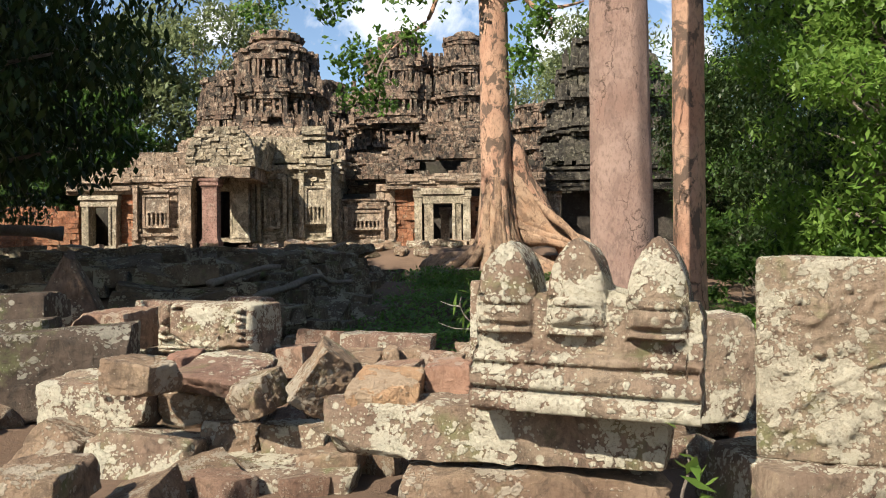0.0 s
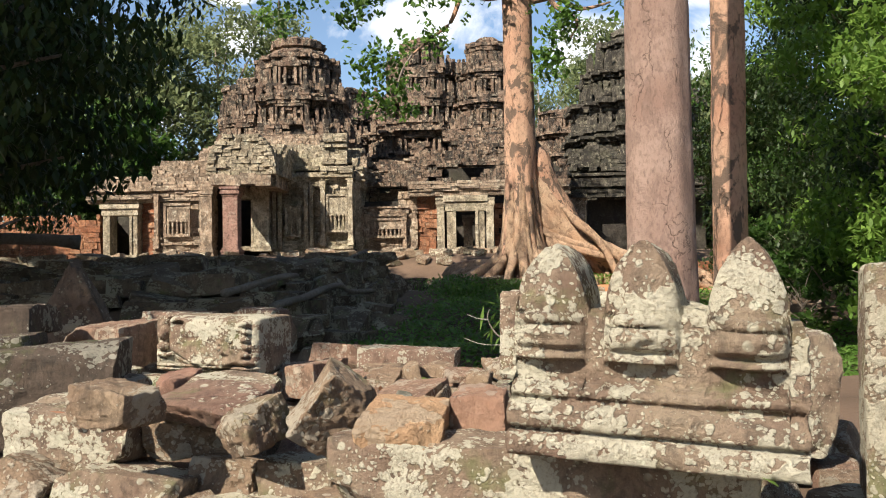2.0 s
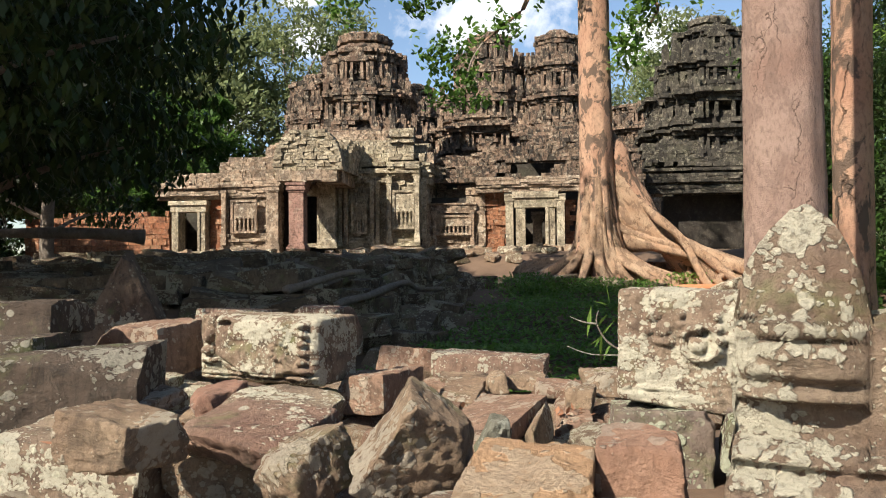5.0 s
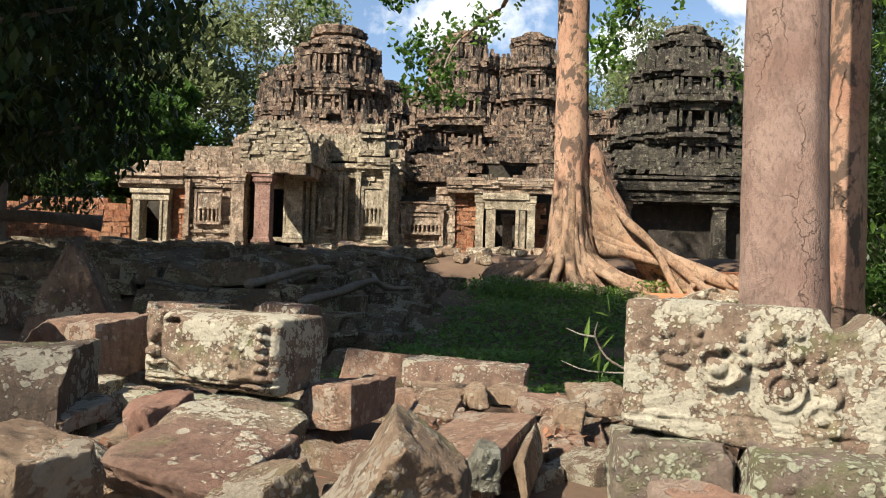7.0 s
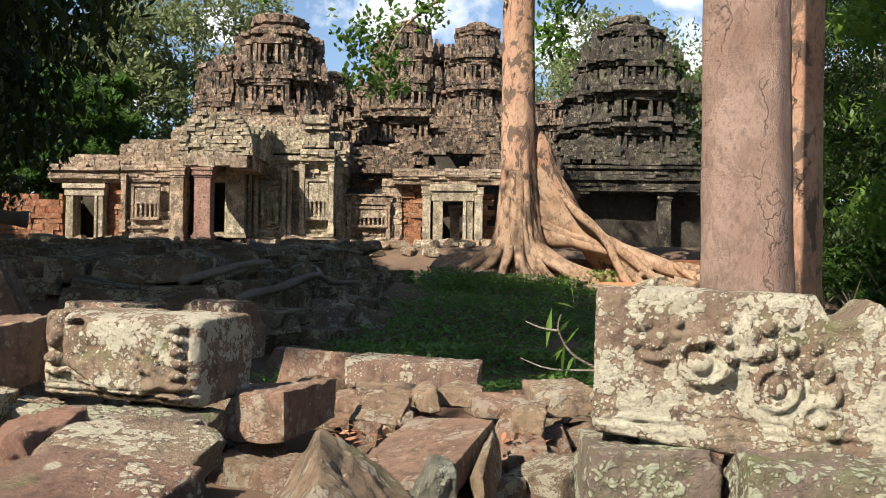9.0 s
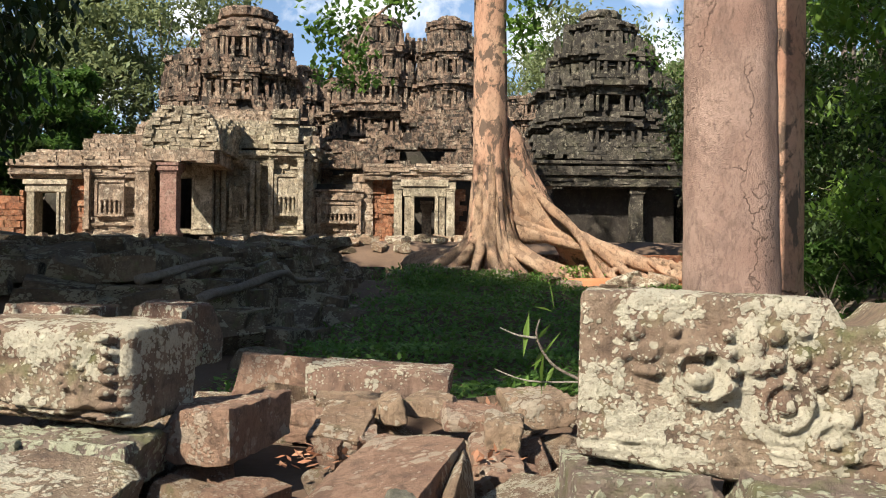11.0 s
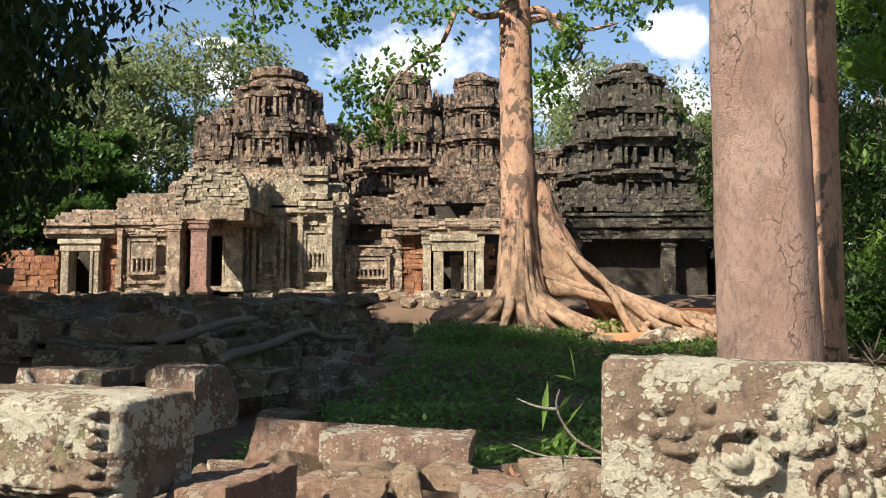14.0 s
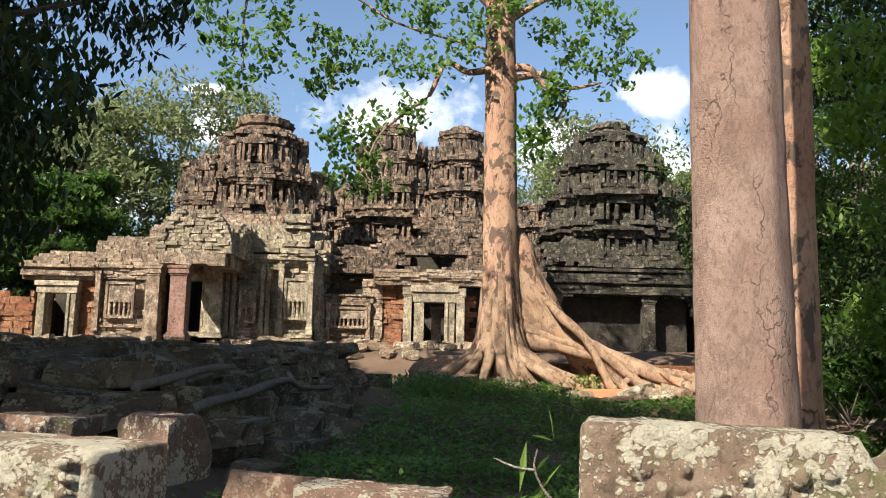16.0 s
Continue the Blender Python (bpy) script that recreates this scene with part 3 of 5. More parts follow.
    if crown:
        rings = ((0.0, 0.82), (0.10, 0.86), (0.12, 1.0), (0.30, 1.08), (0.42, 1.02), (0.44, 0.84), (0.54, 0.82), (0.56, 0.97), (0.80, 0.99), (0.84, 0.86), (0.93, 0.80), (1.0, 0.55))
        sides, v, f = 40, [], []
        base, tall = total - 0.25, crown * 0.80
        for a, r in rings:
            for k in range(sides):
                an = 2 * math.pi * k / sides
                rr = crown * 0.86 * r * (1 + 0.14 * noise.noise(Vector((math.cos(an) * 2, math.sin(an) * 2, a * 3 + seed))) + 0.05 * math.cos(an * 13))
                v.append((rr * math.cos(an), rr * math.sin(an), base + a * tall + 0.08 * noise.noise(Vector((math.cos(an) * 2, math.sin(an) * 2, seed)))))
        for i in range(len(rings) - 1):
            f += [(i * sides + k, i * sides + (k + 1) % sides, (i + 1) * sides + (k + 1) % sides, (i + 1) * sides + k) for k in range(sides)]
        f.append(tuple((len(rings) - 1) * sides + k for k in range(sides)))
        piece("lotus_crown", mesh_of("lotus_crown", v, f, mat), top)
    return top


tower(-8.9, 44.5, 4.5, 13.1, ((0, 3.5), (.35, 3.1), (.50, 2.75), (.70, 2.4), (.92, 2.1), (.95, 1.5), (1, 1.2)), TOWER, "tall brown-grey sandstone tower with round lotus crown", 11, 60, 1.70, 4)
tower(-11.4, 43.8, 4.5, 11.6, ((0, 1.9), (.5, 1.5), (.85, 1.25), (1, 0.9)), TOWER, "broken side turret beside the tall tower", 17, 25, 0.8, 4)
tower(-2.6, 52, 4.5, 16.0, ((0, 3.8), (.49, 3.2), (.63, 2.9), (.70, 2.4), (.80, 1.7), (.92, 1.2), (1, .7)), TOWER, "ruined sandstone tower partly hidden by leaves", 12, 60, 0.7, 6, 0.3)
tower(1.5, 50, 4.5, 15.3, ((0, 2.6), (.50, 2.0), (.84, 1.6), (.93, 1.05), (1, .75)), TOWER, "slender ruined sandstone tower with broken top", 13, 60, 0.75, 6, 0.3)
tower(9.05, 44.5, 5.0, 13.6, ((0, 3.4), (.42, 3.25), (.62, 3.0), (.72, 2.55), (.84, 2.2), (.90, 1.6), (.96, 1.3), (1, 1.1)), ASH, "blackened grey stone tower with broad lotus crown", 14, 60, 1.25, 5, 0.42)
tower(-8.3, 60, 5.0, 14.8, ((0, 2.8), (.5, 2.2), (.8, 1.5), (1, 1.0)), TOWER, "distant low sandstone tower behind the gatehouse", 15, 25, 0.7)
tower(7.3, 60, 5.0, 12.9, ((0, 3.0), (.5, 2.6), (.8, 2.0), (1, 1.4)), TOWER, "distant weathered sandstone tower behind the tree", 16, 25)

# gatehouse: laterite wing, panelled wall, porch with pillar, angled walls and stepped roofs
gate = empty("temple_gatehouse", -9, 38, 0, "ruined sandstone gatehouse with open doorway and stepped roof", "building")
gate.matrix_basis = Matrix.Identity(4)


def frame_of(parent, x0, x1, y, z0, z1, t, mat, depth=0.5, lintel=0.5, name="door_frame", label=""):
    """A stone door frame: two jambs with fillets, sill and lintel, around an opening x0..x1."""
    ob = piece(name, mesh_of(name, *joined([
        plain_box(x0 - t, x0, y - depth, y + 0.2, z0, z1), plain_box(x1, x1 + t, y - depth, y + 0.2, z0, z1),
        plain_box(x0 - t * 1.15, x1 + t * 1.15, y - depth - 0.04, y + 0.2, z1, z1 + lintel * 0.6),
        plain_box(x0 - t * 1.35, x1 + t * 1.35, y - depth - 0.12, y + 0.2, z1 + lintel * 0.6 + 0.004, z1 + lintel),
        plain_box(x0 - t * 1.1, x1 + t * 1.1, y - depth - 0.15, y + 0.2, z0 - 0.18, z0 - 0.004),
        plain_box(x0 - t * 0.32, x0 - 0.003, y - depth - 0.06, y - depth - 0.004, z0, z1 - 0.004), plain_box(x1 + 0.003, x1 + t * 0.32, y - depth - 0.06, y - depth - 0.004, z0, z1 - 0.004),
    ]), mat), parent, label)
    return ob


def false_window(parent, x0, x1, y, z0, z1, balusters, mat):
    """A blind window: moulded frame, lowered blind above, turned balusters below."""
    t = 0.11
    win = piece("false_window", mesh_of("false_window", *joined([
        plain_box(x0 - t, x0, y - 0.11, y, z0, z1), plain_box(x1, x1 + t, y - 0.11, y, z0, z1),
        plain_box(x0 - t, x1 + t, y - 0.12, y, z1 + 0.003, z1 + t), plain_box(x0 - t, x1 + t, y - 0.14, y, z0 - t, z0 - 0.003),
        plain_box(x0 + 0.003, x1 - 0.003, y - 0.06, y, z0 + (z1 - z0) * 0.45, z1 - 0.003)]), mat), parent)
    for k in range(balusters):
        x = x0 + (x1 - x0) * (k + 0.5) / balusters
        rings = ((0, 1.2), (.08, 1.25), (.14, .7), (.3, 1.0), (.45, .72), (.55, .72), (.7, 1.0), (.86, .7), (.92, 1.25), (1, 1.2))
        tall, r = (z1 - z0) * 0.45, (x1 - x0) / balusters * 0.32
        v = [(x + r * q * math.cos(a * math.pi / 4), y - 0.03 + r * q * math.sin(a * math.pi / 4), z0 + tall * h) for h, q in rings for a in range(8)]
        f = [(i * 8 + a, i * 8 + (a + 1) % 8, i * 8 + 8 + (a + 1) % 8, i * 8 + 8 + a) for i in range(len(rings) - 1) for a in range(8)]
        piece("baluster", mesh_of("baluster", v, f, mat), win)
    return win


def vault(x0, x1, y0, y1, z0, z1, seed, ruin=0.15):
    """Fine courses of a corbelled roof, curving back from y0 to y1 as it rises, broken away in patches."""
    rnd = random.Random(seed)
    boxes, n = [], max(3, int((z1 - z0) / 0.19))
    for k in range(n):
        u = (k + 0.5) / n
        y = y0 + (y1 - y0) * (1 - math.sqrt(max(0, 1 - u * u)))
        z = z0 + (z1 - z0) * u
        lip = 0.10 if k == 0 or k % 4 == 3 else 0.0
        x = x0 + 0.25 * rnd.random()
        while x < x1:
            w = min(rnd.uniform(0.25, 0.50), x1 - x + 0.05)
            lost = noise.noise(Vector((x * 0.7 + seed, z * 0.9, seed * 3.3))) * 0.5 + 0.5
            if lost > ruin * (0.6 + 0.6 * u) + 0.06 * rnd.random():
                boxes.append((x + w / 2, y + 0.38 - lip + rnd.gauss(0, .018), z, w * 1.01, 0.8, (z1 - z0) / n * 1.04, rnd.gauss(0, 0.8)))
            x += w
    return boxes


def pilaster(parent, x, y, z0, z1, w, mat, name="pilaster", label=""):
    """A square pillar with stepped base and capital."""
    rise = z1 - z0
    prof = ((0, 1.35), (.10, 1.35), (.10, 1.22), (.20, 1.22), (.20, 1.30), (.30, 1.30), (.30, 1.12), (.38, 1.12), (.40, 1.0))
    prof = prof + tuple((rise - a, k) for a, k in reversed(prof))
    v = [(x + sx * w * k / 2, y + sy * w * k / 2, z0 + a) for a, k in prof for sx, sy in ((-1, -1), (1, -1), (1, 1), (-1, 1))]
    f = [(i * 4 + k, i * 4 + (k + 1) % 4, i * 4 + 4 + (k + 1) % 4, i * 4 + 4 + k) for i in range(len(prof) - 1) for k in range(4)]
    f += [(3, 2, 1, 0), tuple(len(v) - 4 + k for k in range(4))]
    return piece(name, mesh_of(name, v, f, mat), parent, label)


# far wing with a doorway in laterite
core_wall(gate, -24, -16.95, 38.4, 40.5, 1.8, 4.2)
masonry(wall_run(-24, 38, -16.9, 38, 2.2, 4.7, 21, 0.30, 0.5, False, 0.3), LATER, gate, 60, "laterite_wall")
frame_of(gate, -16.15, -15.25, 37.9, 2.55, 4.35, 0.34, LIT, 0.5, 0.5, label="pinkish stone door frame")
masonry(wall_run(-17.3, 37.7, -14.2, 37.7, 4.92, 6.0, 22, 0.3, 0.7, True, 0.5), SAND, gate, 12, "entablature")
core_wall(gate, -14.85, -14.35, 38.3, 40.5, 2.2, 5.6)
masonry(wall_run(-14.85, 37.8, -14.2, 37.8, 2.4, 5.0, 23, 0.27, 0.5, False), LATER, gate, 12, "laterite_wall")
core_wall(gate, -17.0, -15.3, 40.2, 40.6, 2.2, 5.5)
# panelled wall
core_wall(gate, -14.2, -11.3, 38.3, 41, 2.2, 6.2)
masonry(wall_run(-14.25, 37.7, -11.4, 37.7, 2.45, 5.9, 24, 0.28, 0.7), SAND, gate, 40, "panelled_wall")
false_window(gate, -13.6, -12.6, 37.5, 3.45, 4.75, 5, SAND)
masonry(vault(-14.6, -10.6, 37.9, 40.5, 5.9, 7.1, 25, 0.12), SAND, gate, 20, "roof")
masonry(vault(-17.4, -14.2, 38.2, 40.5, 5.2, 6.4, 26, 0.35), SAND, gate, 12, "roof")
# porch
pilaster(gate, -9.82, 34.8, 2.3, 5.25, 0.62, PINK, "porch_pillar", "smooth pink sandstone pillar")
pilaster(gate, -11.6, 37.2, 2.4, 5.5, 0.5, SAND)
frame_of(gate, -10.45, -9.75, 37.9, 2.85, 5.0, 0.3, LIT, 0.3, 0.5, label="grey-brown stone door frame")
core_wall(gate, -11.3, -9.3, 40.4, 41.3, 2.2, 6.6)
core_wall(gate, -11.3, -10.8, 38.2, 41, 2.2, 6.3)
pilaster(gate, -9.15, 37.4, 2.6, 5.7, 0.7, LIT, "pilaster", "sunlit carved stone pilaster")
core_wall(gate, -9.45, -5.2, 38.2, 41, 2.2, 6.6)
masonry([(-9.7 + k * 0.62, 34.9, 5.52 + 0.06 * (k % 2), 0.7, 0.8, 0.5, 0) for k in range(-1, 3)] + [(x, 35.4 + 0.6 * k, 5.55, 0.7, 0.62, 0.55, 0) for x in (-10.3, -8.35) for k in range(5)], SAND, gate, 6, "porch_lintel")
rnd = random.Random(27)
gable = []
for k in range(11):
    z = 5.85 + 0.155 * k
    half = 1.45 * math.sqrt(max(0.04, 1 - (k / 11.5) ** 2.2))
    x = -half
    while x < half:
        w = min(rnd.uniform(0.25, 0.55), half - x + 0.06)
        edge = 0.10 if abs(x + w / 2) > half - 0.35 else 0.0
        gable.append((-9.4 + x + w / 2, 34.95 - edge + rnd.gauss(0, 0.025), z, w, 0.6, 0.16, 0))
        x += w
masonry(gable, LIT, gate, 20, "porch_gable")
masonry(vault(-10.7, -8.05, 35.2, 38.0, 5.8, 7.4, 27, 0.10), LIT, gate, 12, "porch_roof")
for side in (-10.75, -8.05):
    flank = []
    for k in range(9):
        y = 35.25 + 2.8 * (1 - math.sqrt(1 - ((k + 0.5) / 9) ** 2)) + 0.2
        while y < 38.2:
            w = rnd.uniform(0.35, 0.6)
            flank.append((side + rnd.gauss(0, 0.02), y + w / 2, 5.88 + 0.17 * k, 0.5, w, 0.18, 0))
            y += w
    masonry(flank, LIT, gate, 0, "porch_flank")
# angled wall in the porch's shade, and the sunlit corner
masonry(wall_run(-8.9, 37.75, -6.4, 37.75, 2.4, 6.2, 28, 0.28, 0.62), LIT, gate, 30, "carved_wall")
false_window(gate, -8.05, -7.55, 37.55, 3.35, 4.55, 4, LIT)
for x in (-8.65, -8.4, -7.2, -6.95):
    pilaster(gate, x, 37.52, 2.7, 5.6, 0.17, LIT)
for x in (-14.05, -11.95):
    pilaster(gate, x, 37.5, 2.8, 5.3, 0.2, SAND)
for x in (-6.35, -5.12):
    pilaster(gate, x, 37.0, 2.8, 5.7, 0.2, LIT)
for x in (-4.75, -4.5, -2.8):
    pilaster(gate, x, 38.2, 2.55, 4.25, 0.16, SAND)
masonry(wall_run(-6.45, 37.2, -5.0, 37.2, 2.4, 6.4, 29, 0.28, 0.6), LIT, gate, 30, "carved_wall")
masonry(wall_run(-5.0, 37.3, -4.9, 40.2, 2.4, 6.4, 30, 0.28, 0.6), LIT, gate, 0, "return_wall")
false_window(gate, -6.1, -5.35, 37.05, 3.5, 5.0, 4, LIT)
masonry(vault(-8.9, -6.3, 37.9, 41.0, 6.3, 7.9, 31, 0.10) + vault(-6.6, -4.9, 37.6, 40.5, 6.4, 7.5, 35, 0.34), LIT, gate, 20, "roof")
masonry(vault(-11.0, -7.0, 39.5, 42.5, 7.2, 8.6, 32, 0.25) + vault(-7.4, -4.9, 41.0, 43.5, 6.6, 8.0, 36, 0.4), SAND, gate, 20, "upper_roof")
masonry(vault(-12.9, -10.9, 39.0, 42.0, 6.6, 8.0, 34, 0.15), SAND, gate, 8, "upper_roof")
masonry(wall_run(-6.4, 37.6, -5.3, 37.6, 6.5, 8.2, 33, 0.3, 0.5, True, 0.3), LIT, gate, 8, "gable")

# gallery: low panelled wall, laterite patch, second doorway, broken roofs
gallery = empty("temple_gallery", 0, 0, 0, "collapsed stone gallery with framed doorway and laterite patches", "building")
core_wall(gallery, -4.95, -1.4, 38.9, 41, 1.9, 4.9)
masonry(wall_run(-5.0, 38.4, -2.6, 38.4, 2.3, 4.6, 41, 0.28, 0.7), SAND, gallery, 30, "panelled_wall")
false_window(gallery, -4.3, -2.95, 38.2, 3.25, 3.95, 7, SAND)
masonry(wall_run(-2.6, 38.4, -1.3, 38.4, 1.9, 5.2, 42, 0.27, 0.5, False), LATER, gallery, 30, "laterite_wall")
masonry(wall_run(-3.1, 38.3, -2.2, 38.3, 1.9, 5.3, 43, 0.27, 0.5, False), SAND, gallery, 12, "patched_wall")
frame_of(gallery, -0.42, 0.45, 38.1, 2.2, 4.3, 0.42, LIT, 0.4, 0.7, label="pale grey carved stone door frame")
pilaster(gallery, -1.12, 37.85, 2.1, 4.9, 0.34, LIT)
pilaster(gallery, 1.12, 37.85, 2.1, 4.9, 0.34, LIT)
pilaster(gallery, 0.12, 39.2, 2.2, 4.2, 0.42, SAND, "standing_stone", "dark upright stone inside the doorway")
core_wall(gallery, -1.4, 4.8, 40.6, 41, 1.9, 5.0)
core_wall(gallery, 1.35, 4.8, 38.9, 41, 1.9, 4.9)
masonry(wall_run(1.35, 38.4, 4.8, 38.4, 1.9, 4.9, 44, 0.28, 0.55, False, 0.2, ((0.4, 1.1, 3.3, 4.6),)), LATER, gallery, 30, "laterite_wall")
masonry(wall_run(-2.6, 38.2, 4.8, 38.2, 5.02, 5.9, 45, 0.26, 0.7, True, 0.25), SAND, gallery, 20, "entablature")
masonry(vault(-5.0, 4.8, 39.0, 42.5, 5.6, 7.2, 46, 0.55), TOWER, gallery, 30, "roof")
masonry(wall_run(-4.6, 40.2, -2.6, 40.2, 4.9, 7.6, 47, 0.3, 0.6, True, 0.9, ((0.3, 1.3, 5.5, 6.9),)), SAND, gallery, 15, "broken_upper_wall")
masonry(vault(-1.2, 2.2, 41, 46, 6.8, 9.3, 48, 0.45), TOWER, gallery, 20, "roof")
masonry(vault(-5.4, -1.2, 43, 48, 6.5, 9.0, 49, 0.45), TOWER, gallery, 20, "roof")
core_wall(gallery, -5.0, 5.0, 43.5, 46, 3, 7)

# colonnade below the blackened tower
hall = empty("temple_colonnade", 0, 0, 0, "dark open stone colonnade under a heavy cornice", "building")
for x in (5.6, 9.95, 12.6):
    pilaster(hall, x, 41.0, 2.3, 5.05, 0.55, ASH if x > 6 else SAND, "column")
masonry(wall_run(4.9, 40.7, 13.8, 40.7, 5.05, 6.4, 51, 0.3, 0.8, True, 0.1), ASH, hall, 40, "entablature")
masonry(vault(5.0, 13.8, 41.0, 43.5, 6.4, 8.2, 52, 0.35), ASH, hall, 30, "roof")
# back of the colonnade, its inner shade painted by the near-black core colour
core_wall(hall, 4.9, 13.8, 43.8, 45, 1.9, 7.0)
core_wall(hall, 13.2, 13.8, 41, 44, 1.9, 5.1, ASH, "end_wall")
masonry(wall_run(4.9, 40.2, 13.8, 40.2, 1.6, 2.5, 53, 0.3, 0.7, False), SAND, hall, 25, "plinth")
masonry(wall_run(12.5, 42.5, 34, 47, 1.6, 5.2, 54, 0.34, 0.8, True, 0.3), ASH, hall, 20, "side_wall")
core_wall(hall, 13, 34, 47.8, 48.2, 1.6, 4.5)

# plinth of the terrace
plinth = empty("terrace_plinth", 0, 0, 0, "low laterite and sandstone plinth along the temple", "plinth", kind="structure")
masonry(wall_run(-24, 35.2, -4.4, 35.2, 1.6, 2.35, 61, 0.26, 0.8, False, 0.2), SAND, plinth, 40, "plinth_masonry")
masonry(wall_run(-4.4, 35.8, 4.6, 35.8, 1.4, 2.15, 62, 0.24, 0.6, False, 0.3), LATER, plinth, 30, "plinth_masonry")
masonry(wall_run(2.2, 27.6, 9.5, 27.2, 0.9, 2.0, 63, 0.22, 0.5, False, 0.35), LATER, plinth, 40, "plinth_masonry")
core_wall(plinth, 2.3, 9.4, 27.9, 30, 0.6, 1.75, LATER)

# ---- big trees ----


def fluted_trunk(x, y, z0, z1, r0, r1, flare, lobes, seed, lean=(0, 0), rings=46, sides=48, flare_h=2.2):
    """A trunk whose foot spreads into folds."""
    v, f = [], []
    for i in range(rings + 1):
        u = i / rings
        z = z0 + (z1 - z0) * u ** 1.25
        h = z - z0
        r = r0 + (r1 - r0) * (z - z0) / (z1 - z0)
        fl = flare * math.exp(-h / flare_h * 2.2)
        for k in range(sides):
            a = 2 * math.pi * k / sides
            fold = 0.5 + 0.5 * math.cos(a * lobes + 1.3 * math.sin(a * 2 + seed) + 0.25 * h)
            rr = r * (1 + 0.05 * noise.noise(Vector((math.cos(a) * 1.5, math.sin(a) * 1.5, h * 0.7 + seed)))) + fl * fold ** 1.5 + 0.10 * r * (fold - 0.5) * math.exp(-h / 4)
            rr += 0.012 * noise.fractal(Vector((math.cos(a) * 5, math.sin(a) * 5, h * 2.5 + seed)), 1.0, 2.0, 3)
            v.append((x + lean[0] * h + rr * math.cos(a), y + lean[1] * h + rr * math.sin(a), z))
    for i in range(rings):
        f += [(i * sides + k, i * sides + (k + 1) % sides, (i + 1) * sides + (k + 1) % sides, (i + 1) * sides + k) for k in range(sides)]
    f.append(tuple(rings * sides + k for k in range(sides)))
    return np.array(v), f


big = empty("fig_tree", 1.8, 25, 1.0, "tall warm-barked tree with buttress roots over the ruins", "tree")
big.matrix_basis = Matrix.Identity(4)
piece("trunk", mesh_of("trunk", *fluted_trunk(1.70, 25.2, 0.85, 19, 0.50, 0.36, 0.80, 7, 3, (-0.006, 0)), BARK, True), big)
rnd = random.Random(77)
# the sail of a buttress that runs down to the stones, and the tangle at its end
for k in range(9):
    s = k / 8
    end = (4.4 + 2.1 * s + rnd.uniform(-.2, .2), 25.6 - 1.3 * s + rnd.uniform(-.3, .3), 1.15 + 0.1 * rnd.random())
    startz = 5.0 - 2.6 * s
    mid = 0.45 + 0.1 * rnd.random()
    pts = [(1.95 + 0.15 * s, 25.35, startz + 0.6), (2.2 + 0.2 * s, 25.4, startz), (2.75 + 0.5 * s, 25.45 - 0.2 * s, startz * 0.60 + 0.75),
           (3.5 + 0.9 * s, 25.4 - 0.5 * s, 2.35 - 0.6 * s + 0.25 * rnd.random()), (end[0] - 0.6, end[1] + 0.1, 1.7 - 0.3 * s), end, (end[0] + 0.5, end[1] - 0.3, 0.85)]
    piece("buttress_root", mesh_of("buttress_root", *tube(pts, [0.16, 0.30, 0.30 - 0.1 * s, 0.24, 0.17, 0.13, 0.05], 14, k, 0.22), BARK if k < 3 else ROOT, True), big)
for k in range(26):
    a = rnd.uniform(math.pi * 0.92, math.pi * 2.05)
    d = rnd.uniform(0.9, 2.1)
    pts = [(1.70 + 0.30 * math.cos(a), 25.2 + 0.30 * math.sin(a), rnd.uniform(3.0, 5.0)), (1.70 + 0.56 * math.cos(a), 25.2 + 0.56 * math.sin(a), 2.1),
           (1.85 + d * math.cos(a + .1), 25.2 + d * math.sin(a + .1) * 0.8, 1.25), (1.85 + d * 1.5 * math.cos(a + .2), 25.2 + d * 1.2 * math.sin(a + .2) * 0.8, 0.9)]
    piece("root", mesh_of("root", *tube(pts, [0.12, 0.16, 0.11, 0.05], 12, 30 + k, 0.25), ROOT, True), big)
for k in range(6):
    pts = [(1.2, 25.3, 1.5 + 0.05 * k), (0.5 - 0.1 * k, 25.7 + 0.1 * k, 1.55 + 0.05 * k), (-0.2 - 0.1 * k, 26.0 + 0.15 * k, 1.45), (-0.9 + 0.1 * k, 26.3 + 0.1 * k, 1.15)]
    piece("root", mesh_of("root", *tube(pts, [0.14, 0.10, 0.09, 0.05], 9, 60 + k, 0.2), ROOT, True), big)
for k in range(14):
    x = rnd.uniform(3.9, 6.6)
    y = 25.5 - (x - 3.9) * 0.5 + rnd.uniform(-.6, .5)
    pts = [(x, y, 1.9 - (x - 3.9) * 0.18), (x + rnd.uniform(.2, .5), y - 0.2, 1.55 - (x - 3.9) * 0.1), (x + rnd.uniform(-.1, .6), y - 0.5, 1.2), (x + rnd.uniform(.2, .9), y - 0.7, 0.9)]
    piece("root", mesh_of("root", *tube(pts, [0.11, 0.10, 0.08, 0.04], 9, 80 + k, 0.2), ROOT, True), big)

